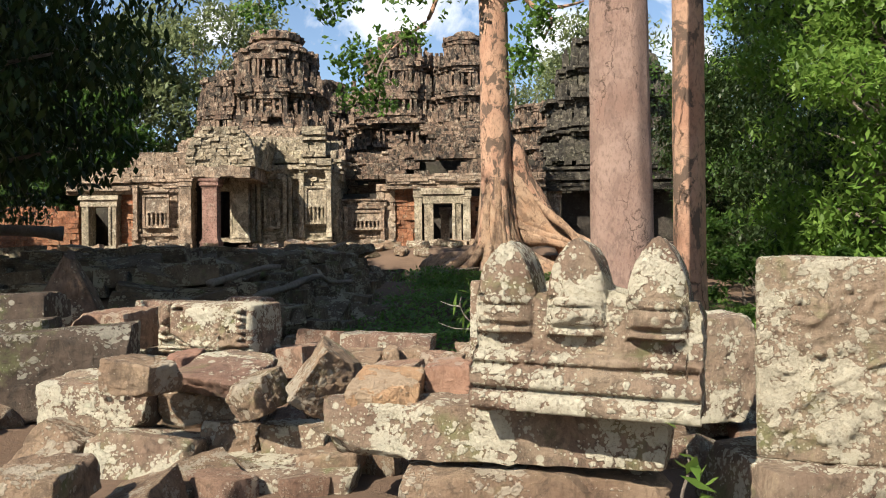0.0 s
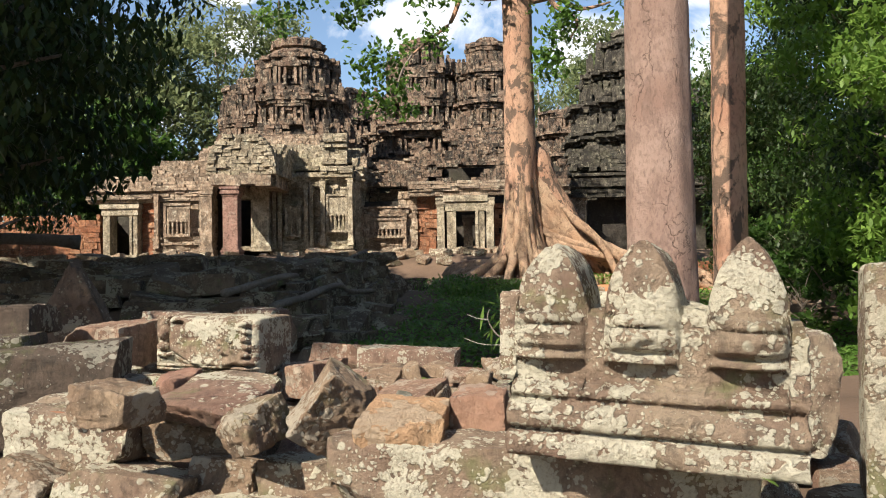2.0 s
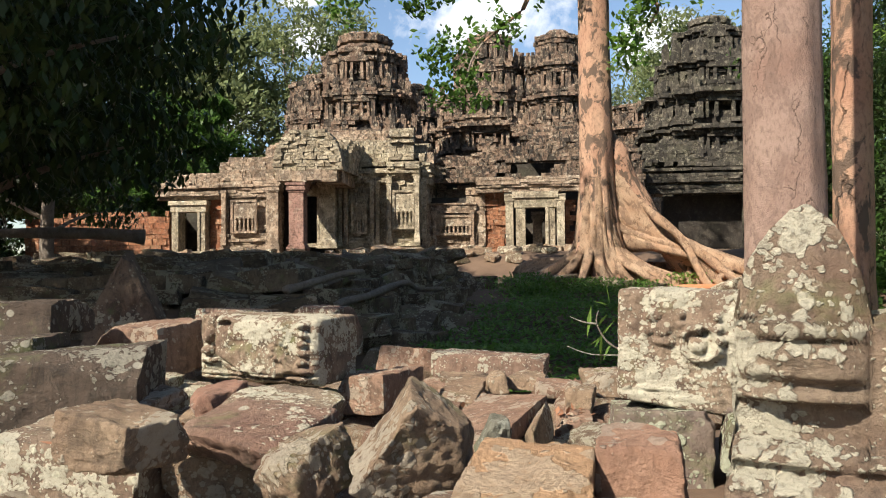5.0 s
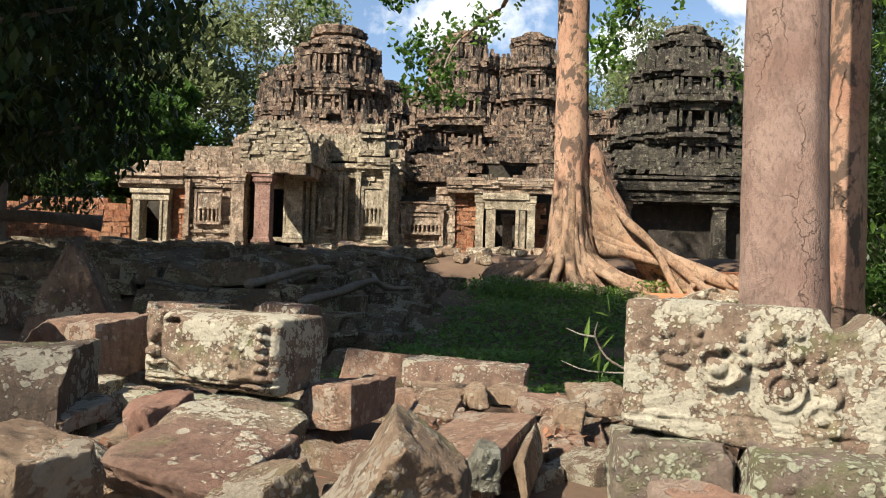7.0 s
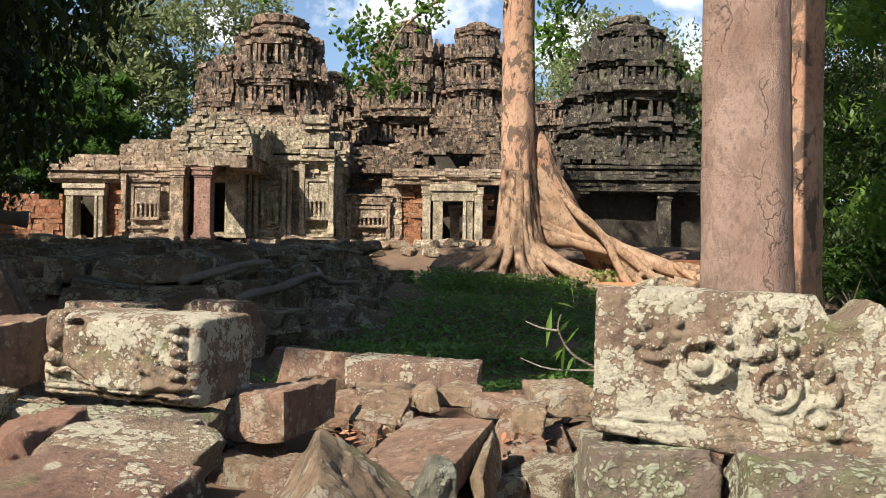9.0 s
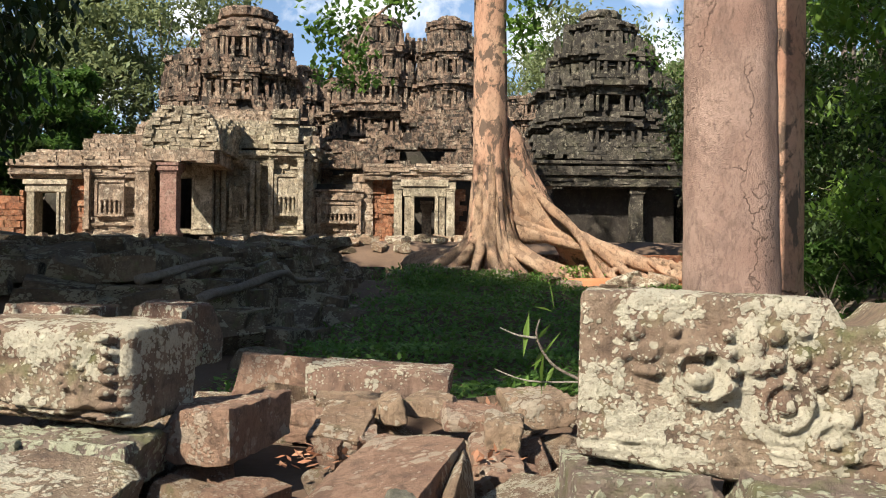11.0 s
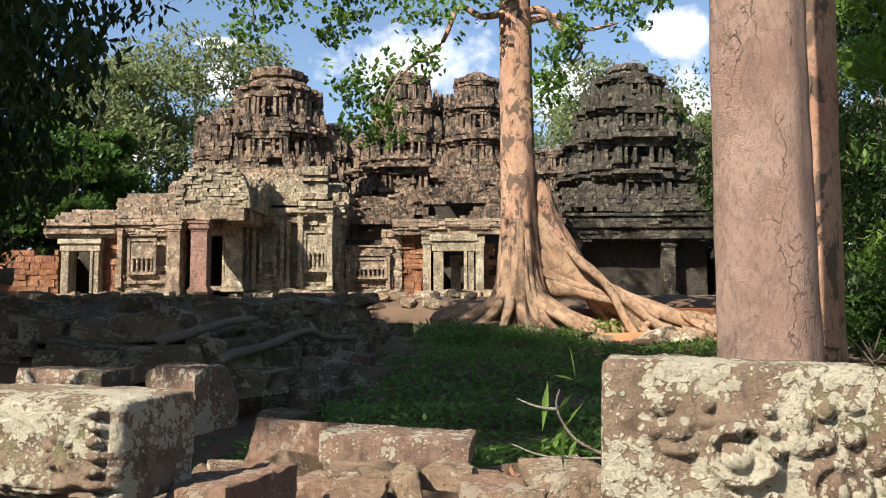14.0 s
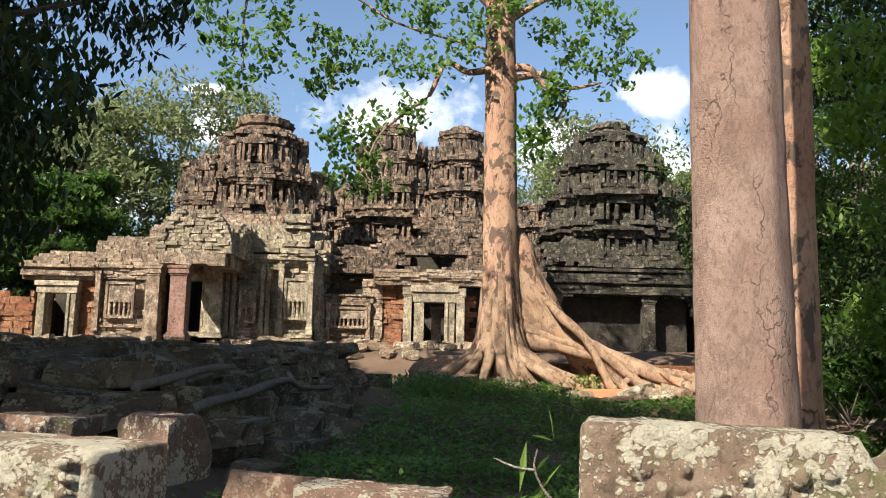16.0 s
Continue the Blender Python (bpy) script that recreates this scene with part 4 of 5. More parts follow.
for k in range(12):
    s = rnd.random()
    x = 2.7 + 2.2 * rnd.random()
    z = 3.6 - (x - 2.7) * 0.95
    pts = [(x, 25.05 - 0.3 * s, z), (x + 0.35, 24.95 - 0.35 * s, z - 0.45), (x + 0.75 + 0.4 * s, 24.75 - 0.4 * s, max(1.2, z - 1.1)), (x + 1.1 + 0.9 * s, 24.5 - 0.6 * s, 0.98), (x + 1.4 + 1.2 * s, 24.2 - 0.7 * s, 0.8)]
    piece("root", mesh_of("root", *tube(pts, [0.07, 0.12, 0.13, 0.11, 0.04], 9, 170 + k, 0.3), ROOT, True), big)
BOUGH_LINES = (((1.62, 25.2, 9.1), (1.6, 25.0, 9.8), (0.74, 25.0, 9.72), (0.1, 25.0, 9.97), (-0.34, 24.9, 9.0), (-0.8, 24.8, 8.6), (-1.5, 24.7, 8.0)),
               ((1.65, 25.2, 10.4), (0.1, 25.0, 10.7), (-1.34, 24.8, 11.05), (-2.3, 24.7, 11.6), (-3.4, 24.6, 12.2)),
               ((1.75, 25.2, 9.6), (2.8, 25.0, 9.7), (3.5, 24.9, 9.3), (4.4, 24.8, 9.45)),
               ((1.75, 25.2, 9.9), (2.4, 25.0, 9.9), (2.8, 24.9, 9.4), (3.4, 24.8, 8.9), (3.2, 24.8, 8.4)),
               ((1.65, 25.2, 11.4), (0.6, 25.0, 12.3), (-1.2, 24.8, 12.8)),
               ((1.65, 25.2, 11.2), (3.0, 25.0, 12.0), (4.6, 24.8, 12.4)),
               ((1.6, 25.2, 15.0), (1.4, 24.6, 17.5), (0.6, 24.0, 20.0)),
               ((-1.5, 24.7, 8.0), (-1.8, 24.6, 7.5), (-2.0, 24.5, 6.8)))
for k, pts in enumerate(BOUGH_LINES):
    piece("limb", mesh_of("limb", *tube(pts, np.linspace(0.035 if k in (1, 7) else 0.13, 0.03, len(pts)), 9, 120 + k, 0.1), BARK if k < 6 else TWIG, True), big)
rng = np.random.default_rng(5)


def spray(points, count, radius):
    """Clusters of leaves strewn round points, in palm-like bunches."""
    out = []
    for p in points:
        c = np.array(p) + rng.normal(size=(count, 3)) * radius
        for q in c:
            out.append(q + rng.normal(size=(7, 3)) * np.array([0.13, 0.13, 0.08]))
    return np.concatenate(out)


CROWN = ((-2.5, 24.8, 8.0), (-2.95, 24.8, 7.6), (-2.15, 24.8, 7.1), (-1.85, 24.8, 6.5), (-2.6, 24.8, 6.6), (-1.9, 24.8, 8.1), (-0.95, 24.7, 8.4), (-2.87, 24.8, 9.5), (-2.27, 24.7, 10.2),
         (-1.3, 24.7, 9.9), (-0.36, 24.6, 9.7), (-3.4, 24.7, 9.2), (0.5, 24.4, 10.3), (1.05, 24.3, 10.9), (2.8, 24.6, 10.9), (3.6, 24.7, 10.4), (5.0, 24.8, 10.9), (5.3, 24.8, 10.2),
         (2.8, 24.7, 8.7), (2.4, 24.7, 8.0), (2.65, 24.7, 7.5), (-0.6, 24.6, 11.0), (-1.6, 24.6, 11.6), (0.2, 24.5, 11.7), (2.0, 24.3, 11.6), (4.2, 24.7, 11.4), (3.3, 24.7, 9.5), (-3.2, 24.7, 10.4), (1.2, 24.3, 12.2), (3.4, 24.6, 12.2), (4.4, 24.7, 9.7), (3.1, 24.7, 8.9))
v, f = leaves(spray(CROWN, 20, 0.27), 0.20, 9, 0.5, 0.66)
piece("crown", mesh_of("crown", v, f, LEAF_CROWN), big)
HANG = ((-6.5, 24, 10.9), (-5.5, 24, 10.3), (-5.15, 24, 9.4), (-5.5, 24, 8.9), (-4.6, 24, 9.8), (-4.35, 24, 10.6), (-5.9, 24, 10.0), (-5.0, 24, 11.3), (-6.0, 24, 11.6), (-4.2, 24, 11.6), (-7.0, 24, 11.8))
v, f = leaves(spray(HANG, 16, 0.26), 0.20, 10, 0.5, 0.66)
piece("hanging_crown", mesh_of("hanging_crown", v, f, LEAF_CROWN), big)
piece("limb", mesh_of("limb", *tube([(1.8, 25.2, 15.5), (-1.5, 24.8, 16.0), (-4.4, 24.3, 13.6), (-5.3, 24.1, 11.4), (-5.3, 24.0, 9.2)], [0.14, 0.11, 0.07, 0.04, 0.02], 8, 150, 0.1), TWIG, True), big)

HIGH = [(rng.uniform(-5, 7), rng.uniform(22, 28), rng.uniform(16, 21), 1.5, 1.5, 0.9) for _ in range(26)]
v, f = leaves(clump_points(rng, HIGH, 130), 0.35, 12)
piece("upper_crown", mesh_of("upper_crown", v, f, LEAF_MID), big)

near = empty("smooth_tree", 1.95, 8.8, 0.4, "thick grey-pink trunk with cracked smooth bark", "tree", "tall trunks")
near.matrix_basis = Matrix.Identity(4)
piece("trunk", mesh_of("trunk", *fluted_trunk(1.89, 8.7, 0.0, 15, 0.335, 0.24, 0.10, 5, 8, (0.004, 0), 60, 40, 1.0), BARK2, True), near)
v, f = leaves(clump_points(rng, [(1.9 + rng.uniform(-2.5, 3.5), 8.8 + rng.uniform(-3, 3), rng.uniform(13, 17), 1.3, 1.3, 0.8) for _ in range(18)], 120), 0.3, 13)
piece("crown", mesh_of("crown", v, f, LEAF_MID), near)
slim = empty("slender_tree", 3.3, 11, 0.4, "slender warm-brown trunk with leaf shadows", "tree", "tall trunks")
slim.matrix_basis = Matrix.Identity(4)
piece("trunk", mesh_of("trunk", *fluted_trunk(3.29, 11.0, 0.2, 16, 0.215, 0.18, 0.08, 5, 9, (0.012, 0), 50, 32, 1.0), BARK, True), slim)
v, f = leaves(clump_points(rng, [(3.4 + rng.uniform(-2, 2.5), 11 + rng.uniform(-2, 2), rng.uniform(14, 17), 1.2, 1.2, 0.8) for _ in range(12)], 120), 0.3, 14)
piece("crown", mesh_of("crown", v, f, LEAF_MID), slim)


def leafy_tree(name, x, y, z, height, r, clumps, each, size, leaf, label, group, seed, droop=0.5, low=0.25, wide=1.0):
    """A tree with a forked trunk, limbs to every clump, and leaves in uneven clumps."""
    rg = np.random.default_rng(seed)
    top = empty(name, x, y, z, label, "tree", group)
    trunk = [(0, 0, -0.3), (rg.normal(0, .1), rg.normal(0, .1), height * 0.25), (rg.normal(0, .3), rg.normal(0, .3), height * 0.55), (rg.normal(0, .4), rg.normal(0, .4), height * 0.9)]
    piece("trunk", mesh_of("trunk", *tube(trunk, [r, r * .8, r * .55, r * .15], 10, seed), TWIG, True), top)
    cs, limbs = [], []
    for k in range(clumps):
        a = rg.uniform(0, 2 * np.pi)
        h = rg.uniform(low, 1.0) * height
        d = wide * height * 0.42 * rg.uniform(0.25, 1.0) * math.sqrt(max(0.1, 1 - ((h / height - 0.55) / 0.6) ** 2))
        s = height * rg.uniform(0.07, 0.13)
        cs.append((d * math.cos(a), d * math.sin(a), h, s * 1.3, s * 1.3, s * 0.75))
        if k % 2 == 0:
            limbs.append(tube([(0, 0, h * 0.55), (d * 0.5 * math.cos(a), d * 0.5 * math.sin(a), h * 0.85), (d * math.cos(a), d * math.sin(a), h)], [r * .35, r * .2, r * .05], 6, seed + k))
    piece("branching", mesh_of("branching", *joined(limbs), TWIG, True), top)
    v, f = leaves(clump_points(rg, cs, each, 0.35), size, seed, droop)
    piece("crown", mesh_of("crown", v, f, leaf), top)
    return top


# trees over the bank, leaves coloured for shade; theirs lies on rubble and pit
leafy_tree("shade_tree", -11.0, 15.5, 1.2, 12.0, 0.34, 80, 560, 0.24, LEAF_SHADED, "dense shade-darkened tree hanging low over the ruins", "dark trees", 201, 0.9, 0.16, 1.15)
leafy_tree("shade_tree", -8.2, 10.4, 0.6, 10.5, 0.24, 60, 600, 0.19, LEAF_SHADED, "dense shade-darkened tree hanging low over the ruins", "dark trees", 202, 0.9, 0.22, 1.05)
leafy_tree("shade_tree", -13.5, 9.5, 0.3, 14.5, 0.34, 60, 500, 0.26, LEAF_SHADED, "dense shade-darkened tree hanging low over the ruins", "dark trees", 203, 0.9, 0.2, 1.2)
leafy_tree("shade_tree", -14.2, 24.0, 1.6, 9.0, 0.22, 46, 420, 0.24, LEAF_SHADED, "dense shade-darkened tree hanging low over the ruins", "dark trees", 206, 0.9, 0.16, 1.0)
leafy_tree("canopy_tree", -10.2, 4.3, 0.0, 17.0, 0.4, 60, 300, 0.36, LEAF_SHADED, "tall spreading forest tree shading the ruins", "dark trees", 204, 0.6, 0.62, 0.72)
leafy_tree("canopy_tree", -17.0, 9.5, 0.0, 18.5, 0.4, 60, 300, 0.36, LEAF_SHADED, "tall spreading forest tree shading the ruins", "dark trees", 205, 0.6, 0.55, 1.0)
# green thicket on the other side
# some crowns take the darker leaf to paint deep shade among the foliage
for k, (x, y, h, leaf) in enumerate(((8.3, 15.5, 9.5, LEAF_SHADED), (10.5, 20.5, 11, LEAF_MID), (7.2, 12.2, 6.5, LEAF_LIGHT), (12.5, 14.5, 12, LEAF_SHADED), (11.2, 27, 9, LEAF_SHADED), (15.5, 32, 12, LEAF_SHADED), (9.0, 24.0, 6.0, LEAF_SHADED))):
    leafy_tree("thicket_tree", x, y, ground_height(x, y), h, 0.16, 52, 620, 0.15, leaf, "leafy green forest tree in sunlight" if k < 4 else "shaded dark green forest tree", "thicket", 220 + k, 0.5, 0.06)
for k, (x, y, h) in enumerate(((5.6, 14.5, 1.6), (6.6, 17.5, 2.0), (5.9, 11.5, 1.3), (7.8, 20.5, 2.2), (7.2, 9.8, 1.6))):
    leafy_tree("bush", x, y, ground_height(x, y) - 0.1, h, 0.04, 22, 130, 0.13, LEAF_MID, "low leafy green bush", "undergrowth", 240 + k, 0.3, 0.1, 1.6)
for k, (x, y, h) in enumerate(((-18.5, 43, 5.0), (-22.5, 42.5, 6.0), (-27, 41, 6.5), (-32, 40, 7), (-38, 38, 7), (-20, 45, 7), (-25, 36, 4.0))):
    leafy_tree("thicket_tree", x, y, 1.8, h, 0.1, 30, 220, 0.30, LEAF_MID if k % 2 else LEAF_SHADED, "low green tree beside the temple wall", "thicket", 300 + k, 0.4, 0.05, 1.3)
# woods behind the temple
for k, (x, y, h) in enumerate(((-17.5, 58, 17.5), (-24, 55, 16), (-30, 52, 15), (-21, 47, 9.5), (-27, 45, 9), (14, 66, 17.5), (20, 58, 13), (27, 52, 12), (34, 60, 15), (6.5, 75, 18), (-13, 70, 15), (-38, 46, 13), (-46, 40, 12), (-33, 36, 8), (-40, 30, 10), (-26, 30, 8), (42, 48, 14), (50, 60, 15))):
    leafy_tree("forest_tree", x, y, 2.0, h, 0.30, 50, 380, 0.46, LEAF_FAR if k not in (3, 4) else LEAF_MID, "tall olive-green forest tree behind the temple", "woods", 260 + k, 0.4, 0.30)


sheet = new("backdrop_clouds", mesh_of("backdrop_clouds", [(-900, 0, -40), (900, 0, -40), (900, 0, 700), (-900, 0, 700)], [(0, 1, 2, 3)], CLOUD))
sheet.matrix_basis = pose(0, 800, 0)
tagged(sheet, "soft white cumulus clouds in a blue sky", "clouds", kind="structure")

# ---- hero stones ----


def finial_stone():
    """A ridge stone with three lotus-bud finials over a moulded base, all hewn from one block."""
    w, d, h = 0.80, 0.24, 0.64
    nx, nz = 150, 105
    p, faces = grid_box(nx, 16, nz)
    x, y, z = p[:, 0] * w / 2, p[:, 1] * d / 2, (p[:, 2] + 1) / 2 * h
    s = (p[:, 2] + 1) / 2
    buds = (-0.295, -0.035, 0.245)
    saddle = 0.44
    top = np.full(len(p), 0.0)
    for b, tall in zip(buds, (0.605, 0.615, 0.625)):
        q = np.abs(x - b) / 0.105
        top = np.maximum(top, np.where(q < 1, saddle + (tall - saddle) * np.maximum(0, 1 - q ** 1.7) ** 0.80, 0))
    top = np.maximum(top, saddle - 0.015 + 0.02 * np.cos(x * 9))
    top = np.where(x > 0.33, np.minimum(top, saddle + 0.08 - (x - 0.33) * 2.4), top)
    z = s * top
    front = np.zeros(len(p))
    for zz, hh, o in ((0.03, 0.075, 0.045), (0.115, 0.075, 0.035), (0.185, 0.03, 0.018)):
        front += np.where(np.abs(z - zz) < hh * 0.5, o * np.clip(1 - ((z - zz) / (hh * 0.5)) ** 2, 0, 1) ** 0.3, 0)
    front += np.where(z < 0.21, 0.035, 0)
    for b in buds:
        q = np.abs(x - b) / 0.105
        bulge = np.sqrt(np.clip(1 - q * q, 0, 1)) * np.where(z > 0.27, 1, 0)
        prof = np.interp(z, (0.27, 0.278, 0.292, 0.298, 0.306, 0.32, 0.35, 0.372, 0.376, 0.384, 0.43, 0.52, 0.62), (0, 0.055, 0.055, 0.030, 0.030, 0.060, 0.072, 0.066, 0.046, 0.070, 0.078, 0.062, 0.03))
        front = np.maximum(front, bulge * prof)
    thin = np.where(z > saddle - 0.03, 0.72, 1.0)
    sign = np.where(p[:, 1] < 0, 1.0, 0.45) * np.abs(p[:, 1])
    y = y * thin + np.where(p[:, 1] < 0, -1, 1) * front * sign
    q = np.stack([x, y, z], 1)
    nrm = np.stack([np.where(np.abs(p[:, 0]) > 0.99, np.sign(p[:, 0]), 0), np.where(np.abs(p[:, 0]) > 0.99, 0, np.sign(p[:, 1])), np.where(p[:, 2] > 0.99, 1, 0.0)], 1)
    rough = fractal(q * 9, 71, 3) * 0.008 + fractal(q * 45, 72, 3) * 0.004 + np.minimum(0, fractal(q * 6 + 4, 75, 2) + 0.45) * 0.03
    q = q + nrm * rough[:, None]
    return mesh_of("finial_stone", q, faces, M["lich"], True)


st = tagged(new("finial_stone", finial_stone()), "carved lichen-spotted sandstone crest with three bud finials", "carved stone")
st.matrix_basis = pose(0.53, 3.02, 0.965, 0, 2, -20)


def carved_block(name, w, d, h, relief, mat, cell, seed, top=None, deeper=0.0):
    """A block whose front is carved in relief: relief(x, z) gives how far the carving stands out."""
    p, faces = grid_box(int(w / cell), max(4, int(d / cell / 3)), int(h / cell))
    half = np.array([w, d, h]) / 2
    flat = p.copy()
    q = p * half
    r = 0.028
    c = np.clip(q, -(half - r), half - r)
    e = q - c
    n = np.linalg.norm(e, axis=1, keepdims=True)
    q = c + e / np.maximum(n, 1e-6) * np.minimum(n, r)
    if top is not None:
        s = (flat[:, 2] + 1) / 2
        q[:, 2] = -h / 2 + (q[:, 2] + h / 2) * (1 - s + s * top(q[:, 0])) 
    q[:, 2] -= deeper * (q[:, 0] / w + 0.5) * (1 - flat[:, 2]) / 2
    edge = np.clip((half[0] - np.abs(q[:, 0])) / 0.03, 0, 1) * np.clip((half[2] - np.abs(q[:, 2])) / 0.03, 0, 1)
    q[:, 1] -= np.where(flat[:, 1] < -0.99, relief(q[:, 0], q[:, 2]) * edge, 0)
    out = q / half ** 2
    out /= np.maximum(np.linalg.norm(out, axis=1, keepdims=True), 1e-6)
    rough = fractal(q * 7 + seed, seed, 3) * 0.008 + fractal(q * 42, seed + 3, 3) * 0.0035 + np.minimum(0, fractal(q * 5 + seed * 2, seed + 5, 2) + 0.5) * 0.03
    return mesh_of(name, q + out * rough[:, None], faces, mat, True)


def ring(x, z, cx, cz, r, t, o):
    d = np.hypot(x - cx, z - cz)
    return o * np.exp(-((d - r) / t) ** 2)


def knob(x, z, cx, cz, rx, rz, o):
    k = 1 - ((x - cx) / rx) ** 2 - ((z - cz) / rz) ** 2
    return o * np.sqrt(np.clip(k, 0, 1))


def face_relief(x, z):
    return 1.2 * rosettes(x + 0.03, z + 0.01)


def rosettes(x, z):
    """Two rosettes, beads, scrolls and a moulded lower edge, much worn."""
    o = ring(x, z, -0.09, 0.03, 0.078, 0.016, 0.028) + knob(x, z, -0.10, 0.02, 0.042, 0.038, 0.035) + knob(x, z, -0.10, 0.085, 0.03, 0.02, 0.022)
    o += ring(x, z, 0.15, -0.05, 0.068, 0.014, 0.022) + knob(x, z, 0.15, -0.05, 0.034, 0.034, 0.028)
    o += ring(x, z, 0.29, -0.15, 0.06, 0.014, 0.018) + knob(x, z, 0.29, -0.15, 0.02, 0.02, 0.02)
    for cx, cz, rx, rz, k in ((-0.175, 0.16, .02, .024, .026), (-0.18, .11, .022, .02, .026), (-0.175, .07, .02, .02, .022), (-0.02, .15, .02, .024, .026), (-.012, .10, .02, .02, .024),
                              (0.0, .045, .025, .022, .03), (-.005, -.01, .024, .028, .026), (.06, .12, .035, .04, .03), (.065, .06, .045, .035, .03), (.115, .155, .03, .028, .034),
                              (.12, .08, .03, .04, .03), (.055, .17, .02, .02, .02), (.19, .17, .03, .02, .022), (.19, .09, .03, .03, .026), (.24, .03, .03, .04, .022), (.30, .02, .03, .05, .026),
                              (.27, .10, .025, .03, .02), (-.30, .15, .04, .03, .02), (-.26, .09, .05, .035, .022), (-.33, .08, .03, .025, .02), (-.25, .03, .05, .022, .022), (.33, -.06, .03, .04, .024), (.22, -.03, .02, .03, .02)):
        o += knob(x, z, cx, cz, rx, rz, k)
    low = z + 0.20 + 0.02 * x
    o += np.where(z < -0.16, 0.0045 * np.sin(low * 170), 0) + fractal(np.stack([x, x * 0, z], 1) * 22, 91, 3) * 0.006
    o -= 0.05 * np.exp(-((x + 0.072) ** 2 + (z - 0.075) ** 2) / 0.00012)
    return o


blk = tagged(new("carved_rosette_block", carved_block("carved_rosette_block", 0.98, 0.34, 0.52, face_relief, M["lich"], 0.0075, 41, lambda x: np.where(x > 0.24, 1 - 0.16 * np.clip((x - 0.24) / 0.05, 0, 1) + 0.13 * np.exp(-((x - 0.43) / 0.05) ** 2), 1.0), 0.085)), "pale lichen-covered sandstone block carved with worn rosettes", "carved stone")
blk.matrix_basis = pose(0.685, 5.51, 1.118, 0, 1.5, -13)


def scroll_relief(x, z):
    """Scrolls and beaded stems that climb aslant across the face."""
    return 0.95 * scrolls(x, z)


def scrolls(x, z):
    o = ring(x, z, -0.24, 0.21, 0.07, 0.016, 0.020) + ring(x, z, -0.24, 0.21, 0.035, 0.012, 0.016) + ring(x, z, 0.02, 0.18, 0.06, 0.015, 0.02) + knob(x, z, 0.02, 0.18, 0.03, 0.03, 0.02)
    d = x + 0.05 - 0.9 * (z + 0.05) - 0.12 * np.sin(z * 9)
    o += 0.022 * np.exp(-(d / 0.022) ** 2) * (0.7 + 0.5 * np.cos(z * 75))
    d = x - 0.22 - 0.7 * (z + 0.1) - 0.06 * np.sin(z * 14)
    o += 0.018 * np.exp(-(d / 0.03) ** 2) * (0.7 + 0.4 * np.cos(z * 60))
    for k in range(26):
        a = random.Random(k + 600)
        o += knob(x, z, a.uniform(-.33, .42), a.uniform(-.3, .28), a.uniform(.015, .035), a.uniform(.015, .035), a.uniform(.010, .022))
    o += ring(x, z, -0.17, -0.20, 0.09, 0.02, 0.018) + ring(x, z, 0.1, -0.12, 0.07, 0.016, 0.02) + fractal(np.stack([x, x * 0, z], 1) * 18, 95, 3) * 0.008
    return o


scr = tagged(new("carved_scroll_block", carved_block("carved_scroll_block", 0.84, 0.36, 0.77, scroll_relief, M["carved"], 0.0075, 51)), "large upright sandstone block carved with leafy scrolls", "carved stone")
scr.matrix_basis = pose(1.64, 3.13, 1.12, 0, 1, -22)


def lotus_relief(x, z):
    """A swelling petal with plume work and a side border of beads, a niche with a small worn figure."""
    c = np.clip((x + 0.26) / 0.5, 0, 1)
    line = -0.06 - 0.115 * np.sin(c * math.pi * 0.75)
    o = np.where((z > line) & (x > -0.27), 0.05 * np.clip((z - line) / 0.03, 0, 1) * (0.6 + 0.4 * np.cos(x * 5)), 0)
    o -= 0.05 * np.clip(1 - ((x + 0.19) / 0.05) ** 2 - ((z - 0.145) / 0.022) ** 2, 0, 1) ** 0.5
    o += 0.02 * np.exp(-((z - line + 0.012) / 0.012) ** 2) * (x > -0.3)
    for k in range(7):
        zz = 0.15 - k * 0.052
        o += knob(x, z, 0.335 + 0.006 * (k % 2), zz, 0.035, 0.026, 0.03)
    o += ring(x, z, 0.19, 0.0, 0.05, 0.014, 0.012) * (0.6 + 0.6 * np.cos(np.arctan2(z, x - 0.19) * 9))
    o += np.where(z < -0.13, 0.012 * np.cos(z * 210), 0)
    o += knob(x, z, -0.345, 0.065, 0.04, 0.045, 0.03) + knob(x, z, -0.35, -0.02, 0.05, 0.03, 0.035) + knob(x, z, -0.33, -0.08, 0.065, 0.02, 0.03)
    o -= 0.03 * np.exp(-((x + 0.30) / 0.02) ** 2) * (z > -0.06)
    o += fractal(np.stack([x, x * 0, z], 1) * 26, 99, 3) * 0.006
    return o


lot = tagged(new("carved_lotus_block", carved_block("carved_lotus_block", 0.84, 0.44, 0.39, lambda x, z: 1.5 * lotus_relief(x, z), M["lich2"], 0.0085, 61)), "sandstone block carved with a lotus petal and beading", "carved stone")
lot.matrix_basis = pose(-1.75, 6.42, 1.035, 0, 1, -17)

stele_v, stele_f = hewn(1.0, 0.30, 1.12, 71, 1, 0.035)
climb = np.clip((stele_v[:, 2] + 0.56) / 1.12, 0, 1)
stele_v[:, 0] = stele_v[:, 0] * np.interp(climb, (0, 0.35, 0.62, 0.85, 1.0), (1.0, 0.78, 0.52, 0.24, 0.10)) + 0.06 * climb
ob = tagged(new("boundary_stone", mesh_of("boundary_stone", stele_v, stele_f, M["stele"], 40)), "pointed reddish-brown upright stone slab", "standing stone")
ob.matrix_basis = pose(-4.69, 10.2, 1.13, 0, -2, 8)

